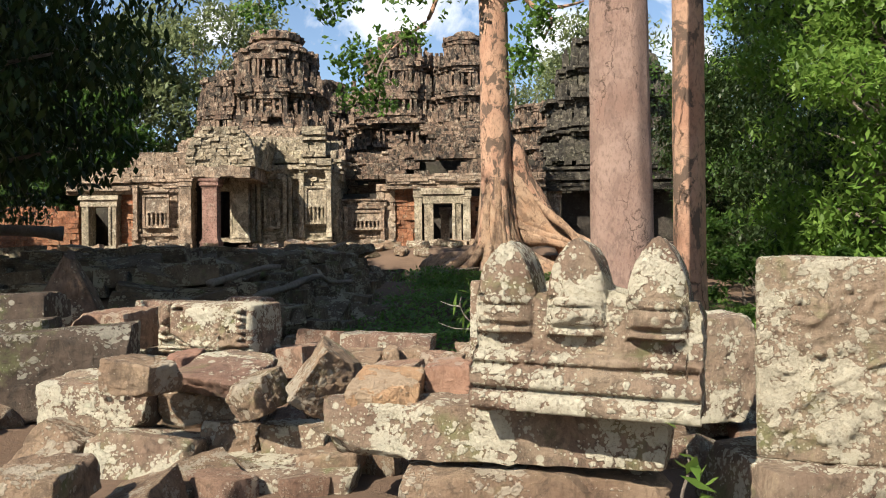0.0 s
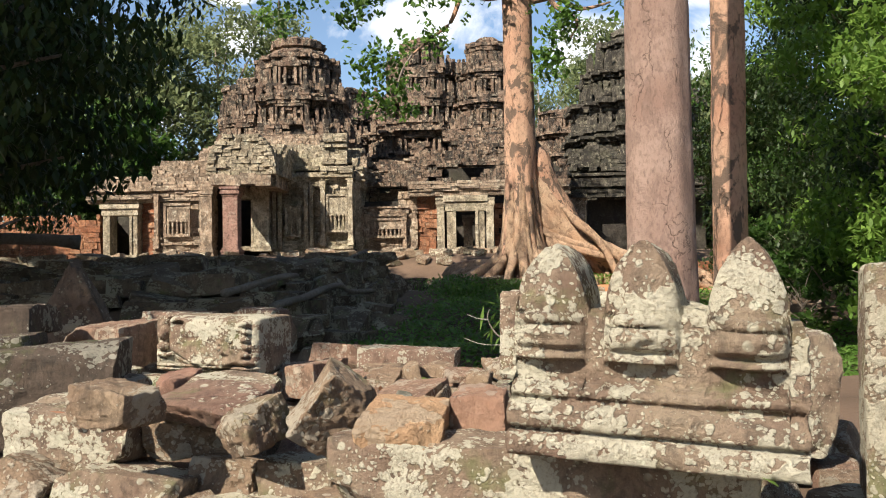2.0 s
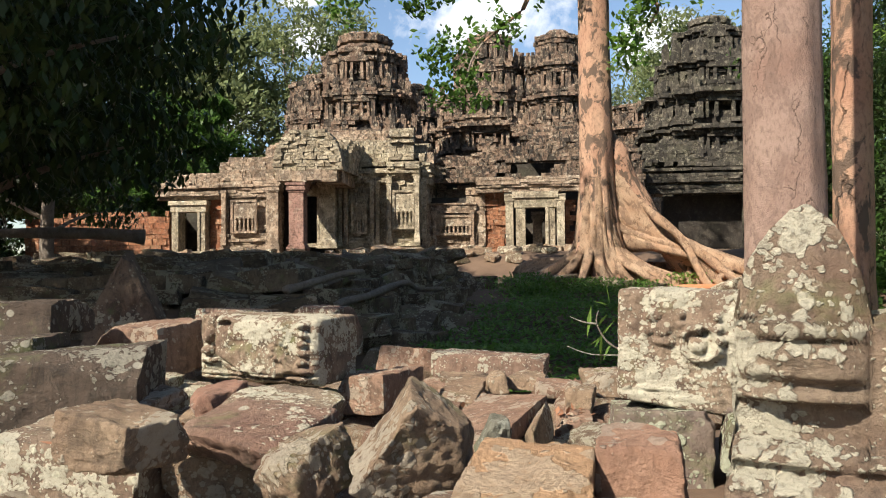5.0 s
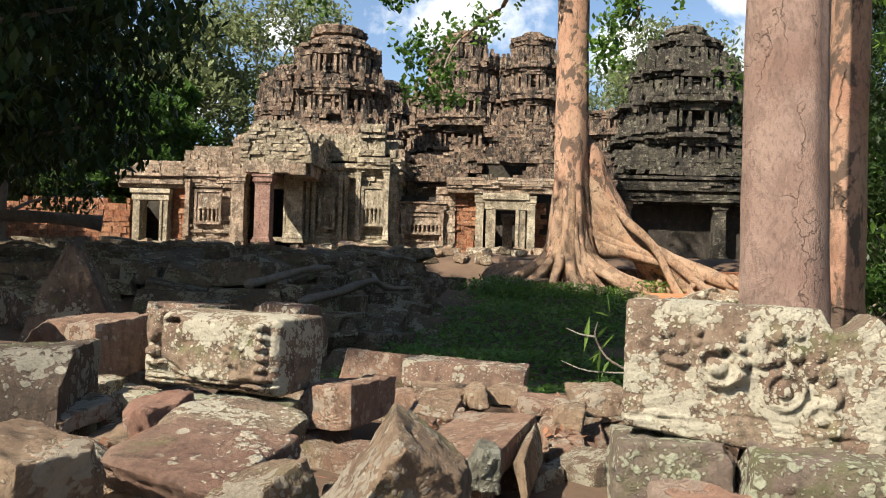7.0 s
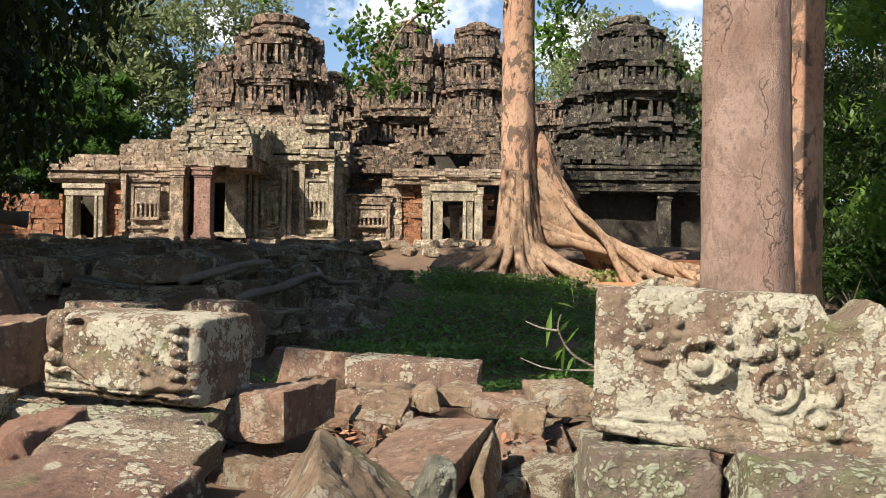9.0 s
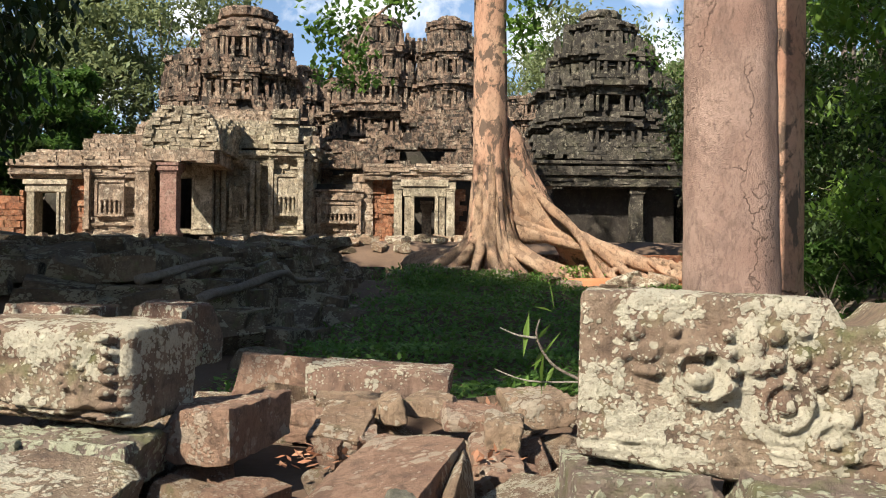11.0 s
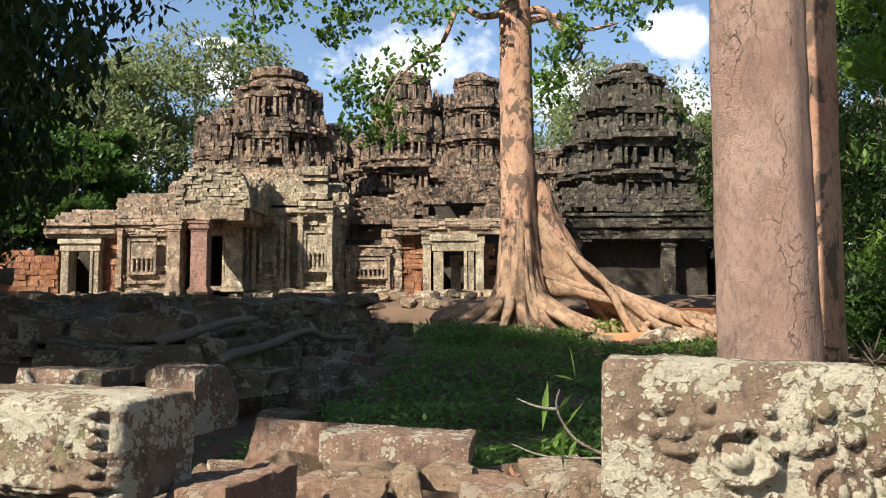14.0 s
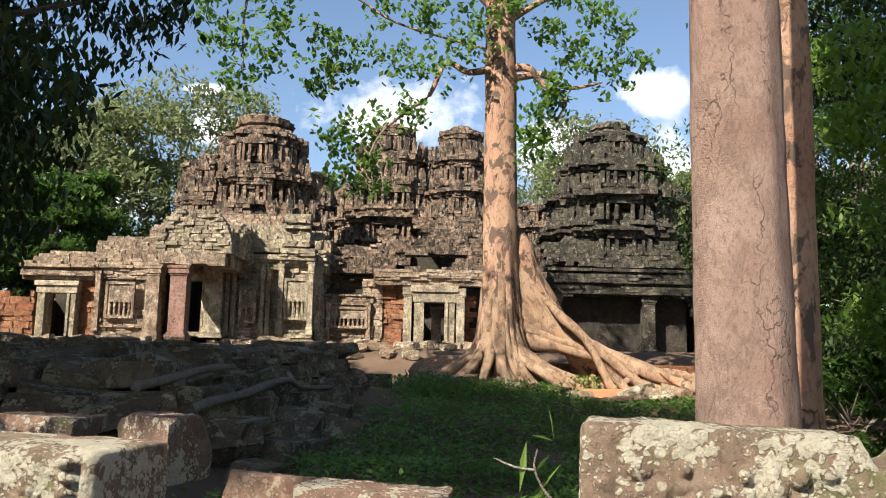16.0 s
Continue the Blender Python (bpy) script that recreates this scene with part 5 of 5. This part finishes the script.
# ---- loose stones of the dike ----
WORDS = {"lich": "crusted with pale lichen", "lich2": "with patches of pale lichen", "lich3": "reddish with lichen spots", "brown": "in weathered brown", "red": "in dull red-brown",
         "pink": "in faded pink", "dark": "shade-darkened with round lichen spots", "fresh": "with a fresh orange break", "fresh2": "with a fresh pink break", "green": "in grey-green", "mossy": "with green moss film", "shade": "shade-darkened and mossy"}
count_rock = [0]


def rock(kind, x, y, z, w, d, h, yaw, pitch, roll, mat, cuts, peak=0.0):
    count_rock[0] += 1
    v, f = hewn(w, d, h, 500 + count_rock[0], cuts, max(0.011, min(0.026, max(w, d, h) / 34)))
    v = v @ np.array(pose(0, 0, 0, pitch, roll, yaw).to_3x3()).T
    up = np.clip((v[:, 2] - v[:, 2].min()) / (v[:, 2].max() - v[:, 2].min()), 0, 1)
    v[:, 0] = v[:, 0] * (1 - peak * up) + 0.18 * peak * up * w
    lo, hi = v.min(axis=0), v.max(axis=0)
    v = (v - (lo + hi) / 2) * (np.array([w, max(d, hi[1] - lo[1]), h]) / (hi - lo))
    ob = new(kind, mesh_of(kind, v, f, M[mat], 33))
    ob.matrix_basis = pose(x, y, z)
    shape = {"fallen_slab": "broken flat sandstone slab", "fallen_block": "hewn sandstone block", "rock_fragment": "angular sandstone fragment"}[kind]
    return tagged(ob, shape + " " + WORDS[mat] + ", lying in rubble", "stone", "dike rubble")


rock("fallen_slab", 0.20, 3.27, 0.845, 1.39, 0.28, 0.25, -16, 0, 0, "lich", 2)
rock("fallen_slab", -0.24, 3.42, 0.96, 0.33, 0.34, 0.22, -10, 14, 2, "fresh", 3)
rock("fallen_slab", 0.03, 3.60, 1.00, 0.24, 0.30, 0.17, -10, 4, -3, "fresh2", 3)
rock("rock_fragment", 0.17, 3.18, 0.965, 0.11, 0.12, 0.06, 0, 0, 5, "brown", 3)
rock("fallen_block", 1.50, 3.22, 0.63, 0.90, 0.60, 0.26, 4, 0, 1, "lich", 1)
# left blocks: the shade on their faces is in the stone colour
rock("fallen_block", -2.49, 5.00, 0.87, 1.21, 0.60, 0.58, 14, 0, -3, "dark", 1)
rock("fallen_block", -2.81, 5.25, 1.14, 0.63, 0.50, 0.10, 14, 0, -3, "dark", 1)
rock("fallen_block", -3.15, 5.90, 1.23, 0.77, 0.60, 0.24, 10, 0, -2, "dark", 1)
rock("fallen_block", -1.43, 3.89, 1.00, 0.35, 0.28, 0.18, -18, 0, 6, "brown", 2)
rock("fallen_slab", -1.77, 4.38, 0.81, 0.66, 0.45, 0.28, -8, 6, 2, "lich", 3)
rock("rock_fragment", -1.30, 4.45, 0.79, 0.40, 0.40, 0.23, 6, 4, -4, "brown", 3)
rock("fallen_slab", -1.89, 4.10, 0.58, 0.39, 0.50, 0.40, -10, -14, 20, "brown", 2)
rock("fallen_block", -1.47, 4.05, 0.52, 0.61, 0.50, 0.42, -6, -12, 8, "lich2", 2)
rock("fallen_slab", -1.53, 3.10, 0.69, 0.32, 0.40, 0.17, 0, 0, 0, "brown", 2)
rock("fallen_block", -1.07, 4.22, 0.61, 0.37, 0.35, 0.25, -6, -10, 8, "brown", 2)
rock("fallen_block", -0.73, 4.17, 0.62, 0.37, 0.35, 0.22, -4, -8, 2, "lich2", 2)
rock("fallen_slab", -0.73, 3.85, 0.52, 0.71, 0.50, 0.16, 0, 4, 0, "lich", 2)
rock("fallen_slab", -0.53, 3.90, 0.59, 0.33, 0.30, 0.13, -6, 0, -6, "brown", 2)
rock("fallen_slab", 0.33, 3.30, 0.63, 1.02, 0.50, 0.18, 0, 0, 0, "brown", 2)
rock("fallen_slab", -1.25, 4.85, 0.90, 0.50, 0.40, 0.19, -12, 10, 8, "lich2", 3)
rock("fallen_block", -0.90, 4.00, 0.88, 0.30, 0.32, 0.26, -30, 14, -16, "brown", 2)
rock("fallen_slab", -0.59, 3.90, 0.95, 0.36, 0.30, 0.42, 24, 10, 30, "brown", 2, 0.38)
rock("rock_fragment", -0.47, 4.05, 0.96, 0.15, 0.30, 0.16, 10, 0, 0, "brown", 3)
rock("fallen_block", -1.59, 5.05, 0.90, 0.20, 0.30, 0.19, 0, 10, 0, "pink", 3)
rock("fallen_block", -2.38, 6.05, 0.85, 0.26, 0.30, 0.12, 0, 0, 4, "lich2", 2)
rock("fallen_block", -2.23, 6.25, 0.75, 0.25, 0.30, 0.17, 0, 0, 4, "lich2", 2)
rock("fallen_block", -1.57, 6.17, 0.72, 0.48, 0.35, 0.21, -6, 0, 3, "mossy", 2)
rock("fallen_block", -1.14, 6.52, 0.77, 0.46, 0.62, 0.26, -18, 0, -3, "red", 1)
rock("fallen_slab", -0.45, 5.72, 0.70, 0.64, 1.00, 0.22, -30, 13, -7, "red", 1)
rock("fallen_slab", -0.19, 5.72, 0.66, 0.15, 0.62, 0.24, -30, 6, -22, "brown", 1)
rock("rock_fragment", -0.40, 5.12, 0.76, 0.17, 0.14, 0.19, 10, 8, 8, "green", 2, 0.6)
rock("rock_fragment", -1.16, 4.30, 0.93, 0.52, 0.40, 0.17, -20, 16, 6, "lich3", 2)
rock("fallen_block", -2.60, 6.62, 1.00, 0.80, 0.62, 0.40, -22, 5, -4, "red", 2)
rock("fallen_block", -1.98, 6.12, 0.70, 0.36, 0.34, 0.25, 4, 0, 3, "mossy", 2)
rock("fallen_block", -1.60, 6.16, 0.71, 0.48, 0.36, 0.20, -6, 0, 3, "mossy", 2)
rock("rock_fragment", -1.50, 5.75, 0.63, 0.34, 0.26, 0.14, -6, 0, 4, "lich2", 3)
rock("rock_fragment", -0.66, 6.88, 0.64, 0.30, 0.34, 0.16, 12, 10, 4, "red", 3)
rock("rock_fragment", -0.90, 7.35, 0.62, 0.30, 0.34, 0.20, -12, 0, 4, "red", 2)
rock("fallen_slab", -1.29, 8.80, 0.59, 0.74, 0.40, 0.51, 8, -10, 9, "red", 1)
rock("fallen_slab", -0.55, 8.25, 0.73, 0.95, 0.50, 0.22, -4, 0, 2, "lich3", 1)
rock("rock_fragment", -2.03, 5.10, 0.91, 0.42, 0.40, 0.11, -8, 8, 4, "brown", 2)
rock("rock_fragment", -1.72, 5.10, 0.83, 0.32, 0.40, 0.14, -10, 12, -4, "brown", 3)
rock("rock_fragment", -0.68, 7.47, 0.69, 0.43, 0.35, 0.11, 0, 0, 3, "brown", 2)
rock("rock_fragment", -0.69, 6.90, 0.67, 0.32, 0.40, 0.18, -10, 20, 6, "brown", 2)
rock("rock_fragment", -0.46, 7.15, 0.72, 0.17, 0.30, 0.15, 10, 0, -8, "brown", 3)
rock("rock_fragment", -0.26, 7.38, 0.71, 0.33, 0.35, 0.11, -10, 4, 0, "brown", 3)
rock("rock_fragment", -0.05, 6.97, 0.71, 0.33, 0.35, 0.10, 0, 6, 3, "red", 2)
rock("rock_fragment", 0.07, 6.67, 0.69, 0.21, 0.35, 0.18, -8, 0, 4, "brown", 2)
rock("rock_fragment", 0.28, 7.12, 0.73, 0.38, 0.45, 0.17, 10, 0, -2, "brown", 2)
rock("fallen_slab", 0.01, 6.50, 0.56, 0.22, 0.60, 0.27, 0, 12, 0, "red", 1)
rock("fallen_block", 0.37, 5.52, 0.66, 0.50, 0.45, 0.38, -6, 0, 2, "mossy", 1)
rock("fallen_block", 0.84, 5.25, 0.73, 0.58, 0.50, 0.26, -8, 0, 2, "mossy", 1)
rock("fallen_block", -2.20, 9.38, 0.92, 0.65, 0.55, 0.50, -24, 0, 2, "lich3", 2)
rock("fallen_block", -3.17, 9.55, 1.04, 0.72, 0.50, 0.20, -6, 0, 2, "lich3", 2)
rock("fallen_slab", -3.12, 10.05, 1.03, 0.48, 0.50, 0.13, 10, 0, 0, "brown", 2)
rock("fallen_block", 1.45, 4.50, 0.92, 0.42, 0.40, 0.60, 6, 0, 0, "lich", 2)

# packing stones under and between the larger ones
rnd = random.Random(31)
STOCK = {}
for mat in ("brown", "red", "lich2", "shade"):
    for k in range(6):
        v, f = hewn(1.0, 0.75, 0.55, 900 + k, k % 2 if mat == "shade" else 1 + k % 3, 0.06, 0.45 if mat == "shade" else 0.8, 0.03)
        STOCK[mat, k] = mesh_of("rubble_stone", v, f, M[mat], 33)


def strew(kind, x, y, z, s, mat, label, group, tilt=14, flat=1.0):
    ob = new(kind, STOCK[mat, rnd.randrange(6)])
    ob.matrix_basis = pose(x, y, z, rnd.gauss(0, tilt), rnd.gauss(0, tilt), rnd.uniform(0, 360)) @ Matrix.Diagonal((s * rnd.uniform(.8, 1.3), s * rnd.uniform(.8, 1.2), s * flat * rnd.uniform(.7, 1.2), 1))
    return tagged(ob, label, "stone", group)


for k in range(170):
    x, y = rnd.uniform(-3.4, 1.9), rnd.uniform(3.3, 8.6)
    s = rnd.uniform(0.16, 0.34)
    strew("rubble_stone", x, y, ground_height(x, y) + 0.02 + 0.05 * rnd.random(), s, rnd.choice(("brown", "brown", "red", "lich2")), "small broken sandstone lump packed in the rubble", "dike rubble")

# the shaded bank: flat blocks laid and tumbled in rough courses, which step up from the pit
# their dark stone colour has the bank's shade mixed in
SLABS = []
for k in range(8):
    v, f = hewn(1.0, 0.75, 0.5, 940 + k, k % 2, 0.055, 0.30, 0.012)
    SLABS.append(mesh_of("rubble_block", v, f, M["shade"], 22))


def bank_foot(y):
    return -0.3 + (min(y, 24) - 24) * 0.16


def bank_row(y0, y1, inset, level):
    """One course along the bank's edge: poses of blocks at a height over the pit, set back from its foot."""
    y = y0
    while y < y1:
        w = rnd.uniform(0.40, 1.05)
        y += w * 0.95
        h = rnd.uniform(0.22, 0.46)
        loose = rnd.random() < 0.40
        if rnd.random() < 0.10:
            continue
        x = bank_foot(y) - inset + rnd.gauss(0, 0.16)
        yield pose(x, y, level + rnd.gauss(0, 0.07), rnd.gauss(0, 18 if loose else 4), rnd.gauss(0, 18 if loose else 4), 76 + rnd.gauss(0, 35 if loose else 9)) @ Matrix.Diagonal((w, rnd.uniform(0.7, 1.1), h * 2, 1))


def bank_front(x0, x1, y, level):
    """One course along the bank's near end and across its top."""
    x = x0
    while x < x1:
        w = rnd.uniform(0.45, 1.2)
        x += w * 0.92
        loose = rnd.random() < 0.34
        if rnd.random() < 0.14:
            continue
        yield pose(x, y + rnd.gauss(0, 0.14), level + rnd.gauss(0, 0.06), rnd.gauss(0, 10 if loose else 3), rnd.gauss(0, 10 if loose else 3), 8 + rnd.gauss(0, 28 if loose else 8)) @ Matrix.Diagonal((w, rnd.uniform(0.7, 1.1), rnd.uniform(0.40, 0.72), 1))


LAID = []
for k in range(8):
    LAID += list(bank_row(12.9 + 0.2 * k, 27.0 - 0.1 * k, 0.05 + 0.38 * k, 0.20 + 0.175 * k))
for k in range(9):
    for level, back in ((0.0, 0.0), (0.26, 0.35)):
        y = 14.6 + 1.35 * k + back
        LAID += list(bank_front(-13.5 - 0.2 * k, bank_foot(y) - 2.7, y, 1.05 + 0.085 * k + level))
for k in range(4):
    LAID += list(bank_front(-13.5, -4.6, 13.2 + 0.42 * k, 0.35 + 0.26 * k))
rnd.shuffle(LAID)
bed_v, bed_f = [], []
for k, m in enumerate(LAID):
    base = SLABS[rnd.randrange(8)]
    if k < 300:
        ob = new("rubble_block", base)
        ob.matrix_basis = m
        tagged(ob, "flat shade-darkened mossy block in the bank", "stone", "bank rubble")
        continue
    bed_f += [tuple(i + len(bed_v) for i in q.vertices) for q in base.polygons]
    bed_v += [tuple(m @ p.co) for p in base.vertices]
tagged(new("rubble_bed", mesh_of("rubble_bed", bed_v, bed_f, M["shade"], 22)), "courses of shade-darkened mossy broken blocks in the bank", "rubble", kind="stuff")


def root_on_ground(pts, r, label):
    ob = new("surface_root", mesh_of("surface_root", *tube(pts, np.linspace(r, r * 0.55, len(pts)), 9, len(pts), 0.25), TWIG, True))
    return tagged(ob, label, "root", "roots on the bank")


root_on_ground(((-3.07, 13.30, 0.99), (-2.98, 13.50, 1.04), (-2.92, 15.00, 1.10), (-2.77, 16.60, 1.23), (-2.64, 17.60, 1.28), (-2.51, 18.20, 1.14), (-2.15, 19.80, 1.13), (-1.88, 20.80, 1.14)), 0.075, "grey tree root snaking over dark blocks")
root_on_ground(((-3.71, 13.00, 1.24), (-3.63, 13.20, 1.28), (-3.43, 13.50, 1.35), (-3.29, 13.80, 1.41), (-3.05, 14.10, 1.48), (-2.90, 14.50, 1.50)), 0.07, "grey tree root snaking over dark blocks")
root_on_ground(((-9.5, 20.5, 2.4), (-11.0, 20.0, 2.5), (-13, 19.5, 2.5)), 0.16, "thick fallen log on the bank")

bank = empty("bank_wall", 0, 0, 0, "collapsed dry wall of dark mossy blocks in shade", "wall", kind="structure")
# masonry colours lowered to hold the shade over the bank
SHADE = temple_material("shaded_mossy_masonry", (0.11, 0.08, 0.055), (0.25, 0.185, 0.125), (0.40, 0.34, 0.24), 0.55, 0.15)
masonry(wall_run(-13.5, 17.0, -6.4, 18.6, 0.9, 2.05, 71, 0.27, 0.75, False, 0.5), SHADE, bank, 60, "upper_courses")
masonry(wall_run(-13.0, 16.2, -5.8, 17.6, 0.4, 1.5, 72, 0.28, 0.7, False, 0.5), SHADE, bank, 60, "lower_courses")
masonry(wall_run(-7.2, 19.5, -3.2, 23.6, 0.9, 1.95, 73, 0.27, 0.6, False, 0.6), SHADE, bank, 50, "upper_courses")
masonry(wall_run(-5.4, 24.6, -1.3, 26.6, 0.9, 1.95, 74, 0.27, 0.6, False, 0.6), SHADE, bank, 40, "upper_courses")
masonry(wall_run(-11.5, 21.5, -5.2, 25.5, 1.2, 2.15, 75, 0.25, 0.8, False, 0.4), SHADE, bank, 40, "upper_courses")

# stones at the far rim of the pit, round the big tree's foot
for x, y, z, s, mat in ((-0.3, 24.3, 1.1, .7, "shade"), (0.5, 24.0, 1.15, .8, "shade"), (1.3, 23.6, 1.1, .7, "shade"), (2.2, 23.3, 1.1, .8, "shade"), (2.9, 23.2, 1.0, .7, "shade"), (3.4, 22.8, .95, .6, "brown"),
                        (4.7, 22.6, 1.05, .9, "lich2"), (5.2, 22.2, .95, .8, "lich2"), (4.3, 22.3, .85, .6, "brown"), (5.7, 22.8, 1.05, .6, "brown"), (3.6, 21.8, .75, .6, "shade"), (6.6, 22.0, .9, .7, "brown")):
    strew("rim_stone", x, y, z, s, mat, "weathered stone block at the rim of the grassy pit", "rim stones", 9, 0.8)
mud_v = []
for i in range(25):
    for j in range(13):
        x, y = 2.6 + 5.0 * i / 24, 22.4 + 4.6 * j / 12
        edge = min(i, 24 - i, j * 1.6, (12 - j) * 1.6) / 6
        mud_v.append((x, y, ground_height(x, y) + 0.13 - 0.24 * max(0, 1 - edge) + 0.03 * noise.noise(Vector((x, y, 3)))))
mud_f = [(j + 13 * i, j + 13 * i + 13, j + 13 * i + 14, j + 13 * i + 1) for i in range(24) for j in range(12)]
tagged(new("ground_mud", mesh_of("ground_mud", mud_v, mud_f, MUD, True)), "patch of bare orange laterite soil under the tree", "ground", kind="structure")

# fallen blocks scattered before the temple
for k in range(140):
    x, y = rnd.uniform(-14, 3.5), rnd.uniform(27, 36.8)
    strew("terrace_stone", x, y, ground_height(x, y) + 0.08, rnd.uniform(0.3, 0.8), rnd.choice(("brown", "lich2", "shade")), "fallen temple block on the terrace", "terrace stones", 8, 0.8)

# ---- plants ----
rng = np.random.default_rng(21)
pts = np.stack([rng.uniform(-4.5, 6.5, 60000), 9.2 + 16 * rng.uniform(0, 1, 60000) ** 1.5], 1)
foot = -0.3 + (np.minimum(pts[:, 1], 24) - 24) * 0.16
keep = (pts[:, 0] > foot + rng.normal(0, .35, len(pts))) & ((pts[:, 1] < 21.5) | (pts[:, 0] < 2.6))
pts = pts[keep]
z = np.array([ground_height(x, y) for x, y in pts])
hum = 0.13 + 0.16 * lattice(np.concatenate([pts * 0.8, pts[:, :1] * 0], 1), 3)
c = np.concatenate([pts, (z + np.maximum(0.02, hum) * rng.uniform(0.2, 1.3, len(pts)))[:, None]], 1)
v, f = leaves(c, 0.11, 33, -0.25, 0.5)
tagged(new("ground_cover", mesh_of("ground_cover", v, f, GRASS)), "low dense green herbs covering the pit", "plants", kind="stuff")


rng = np.random.default_rng(44)
c = []
for x, y, tall in ((-0.2, 23.4, 0.5), (0.4, 23.1, 0.42), (0.9, 22.9, 0.36), (1.6, 22.7, 0.4), (2.6, 22.5, 0.35), (-0.7, 22.6, 0.45), (3.9, 24.6, 0.45), (-5.2, 26.5, 0.35), (-3.6, 27.0, 0.3), (0.0, 21.8, 0.35)):
    c.append(np.array([x, y, ground_height(x, y)]) + rng.normal(size=(420, 3)) * np.array([0.32, 0.28, 0]) + rng.uniform(0.05, 1, (420, 1)) * np.array([0, 0, tall]))
v, f = leaves(np.concatenate(c), 0.12, 70, -0.5, 0.4)
tagged(new("weeds", mesh_of("weeds", v, f, GRASS)), "leafy green weeds growing between the rim stones", "plants", kind="stuff")


def leafy_sprig(name, x, y, z, pts, count, size, mat, label, seed, slim=0.5):
    rg = np.random.default_rng(seed)
    top = empty(name, x, y, z, label, "plant")
    piece("stem", mesh_of("stem", *tube(pts, np.linspace(0.008, 0.003, len(pts)), 6, seed), TWIG, True), top)
    base = np.array(pts[1:])
    c = base[rg.integers(0, len(base), count)] + rg.normal(size=(count, 3)) * 0.05
    v, f = leaves(c, size, seed, 0.9 if slim < 0.3 else 0.2, slim)
    piece("leaves", mesh_of("leaves", v, f, mat), top)


leafy_sprig("seedling", 0.78, 2.70, 0.62, ((0, 0, 0), (-.01, 0, .10), (.02, .01, .19), (.01, 0, .26)), 14, 0.10, LEAF_LIGHT, "bright green seedling growing between stones", 5)
TWIG_A = ((0.36, 0, 0.98), (0.30, 0, 1.024), (0.18, 0, 1.09), (0.12, 0, 1.19), (0.13, 0, 1.26))
TWIG_B = ((0.36, 6.0, 1.02), (0.30, 6.0, 1.024), (0.09, 6.0, 1.028), (-0.04, 6.0, 1.073))
TWIG_C = ((0.12, 6.0, 1.19), (0.05, 6.0, 1.20), (-0.02, 6.0, 1.228))
leafy_sprig("bamboo_sprig", 0.0, 6.0, 0.0, TWIG_A, 10, 0.14, LEAF_LIGHT, "thin bare twig with a few long green leaves", 6, 0.16)
for line in (TWIG_B, TWIG_C):
    ob = new("bare_twig", mesh_of("bare_twig", *tube(line, np.linspace(0.006, 0.002, len(line)), 6, 2), PALETWIG, True))
    tagged(ob, "pale bare dead twig over the pit", "twig")

# dry leaves caught between the stones
rng = np.random.default_rng(8)
for k, (x, y, z, n) in enumerate(((-1.60, 4.75, 0.86, 40), (-0.80, 5.6, 0.58, 26), (0.02, 6.35, 0.66, 22), (-0.7, 6.1, 0.72, 30), (-1.62, 4.2, 0.92, 24), (0.10, 7.9, 0.60, 30))):
    c = np.array([x, y, z]) + rng.normal(size=(n, 3)) * np.array([0.09, 0.09, 0.012])
    v, f = leaves(c, 0.055, 60 + k, 0.0, 0.45)
    tagged(new("dry_leaves", mesh_of("dry_leaves", v, f, DRY)), "scatter of curled pinkish dry leaves between stones", "leaf litter", kind="stuff")
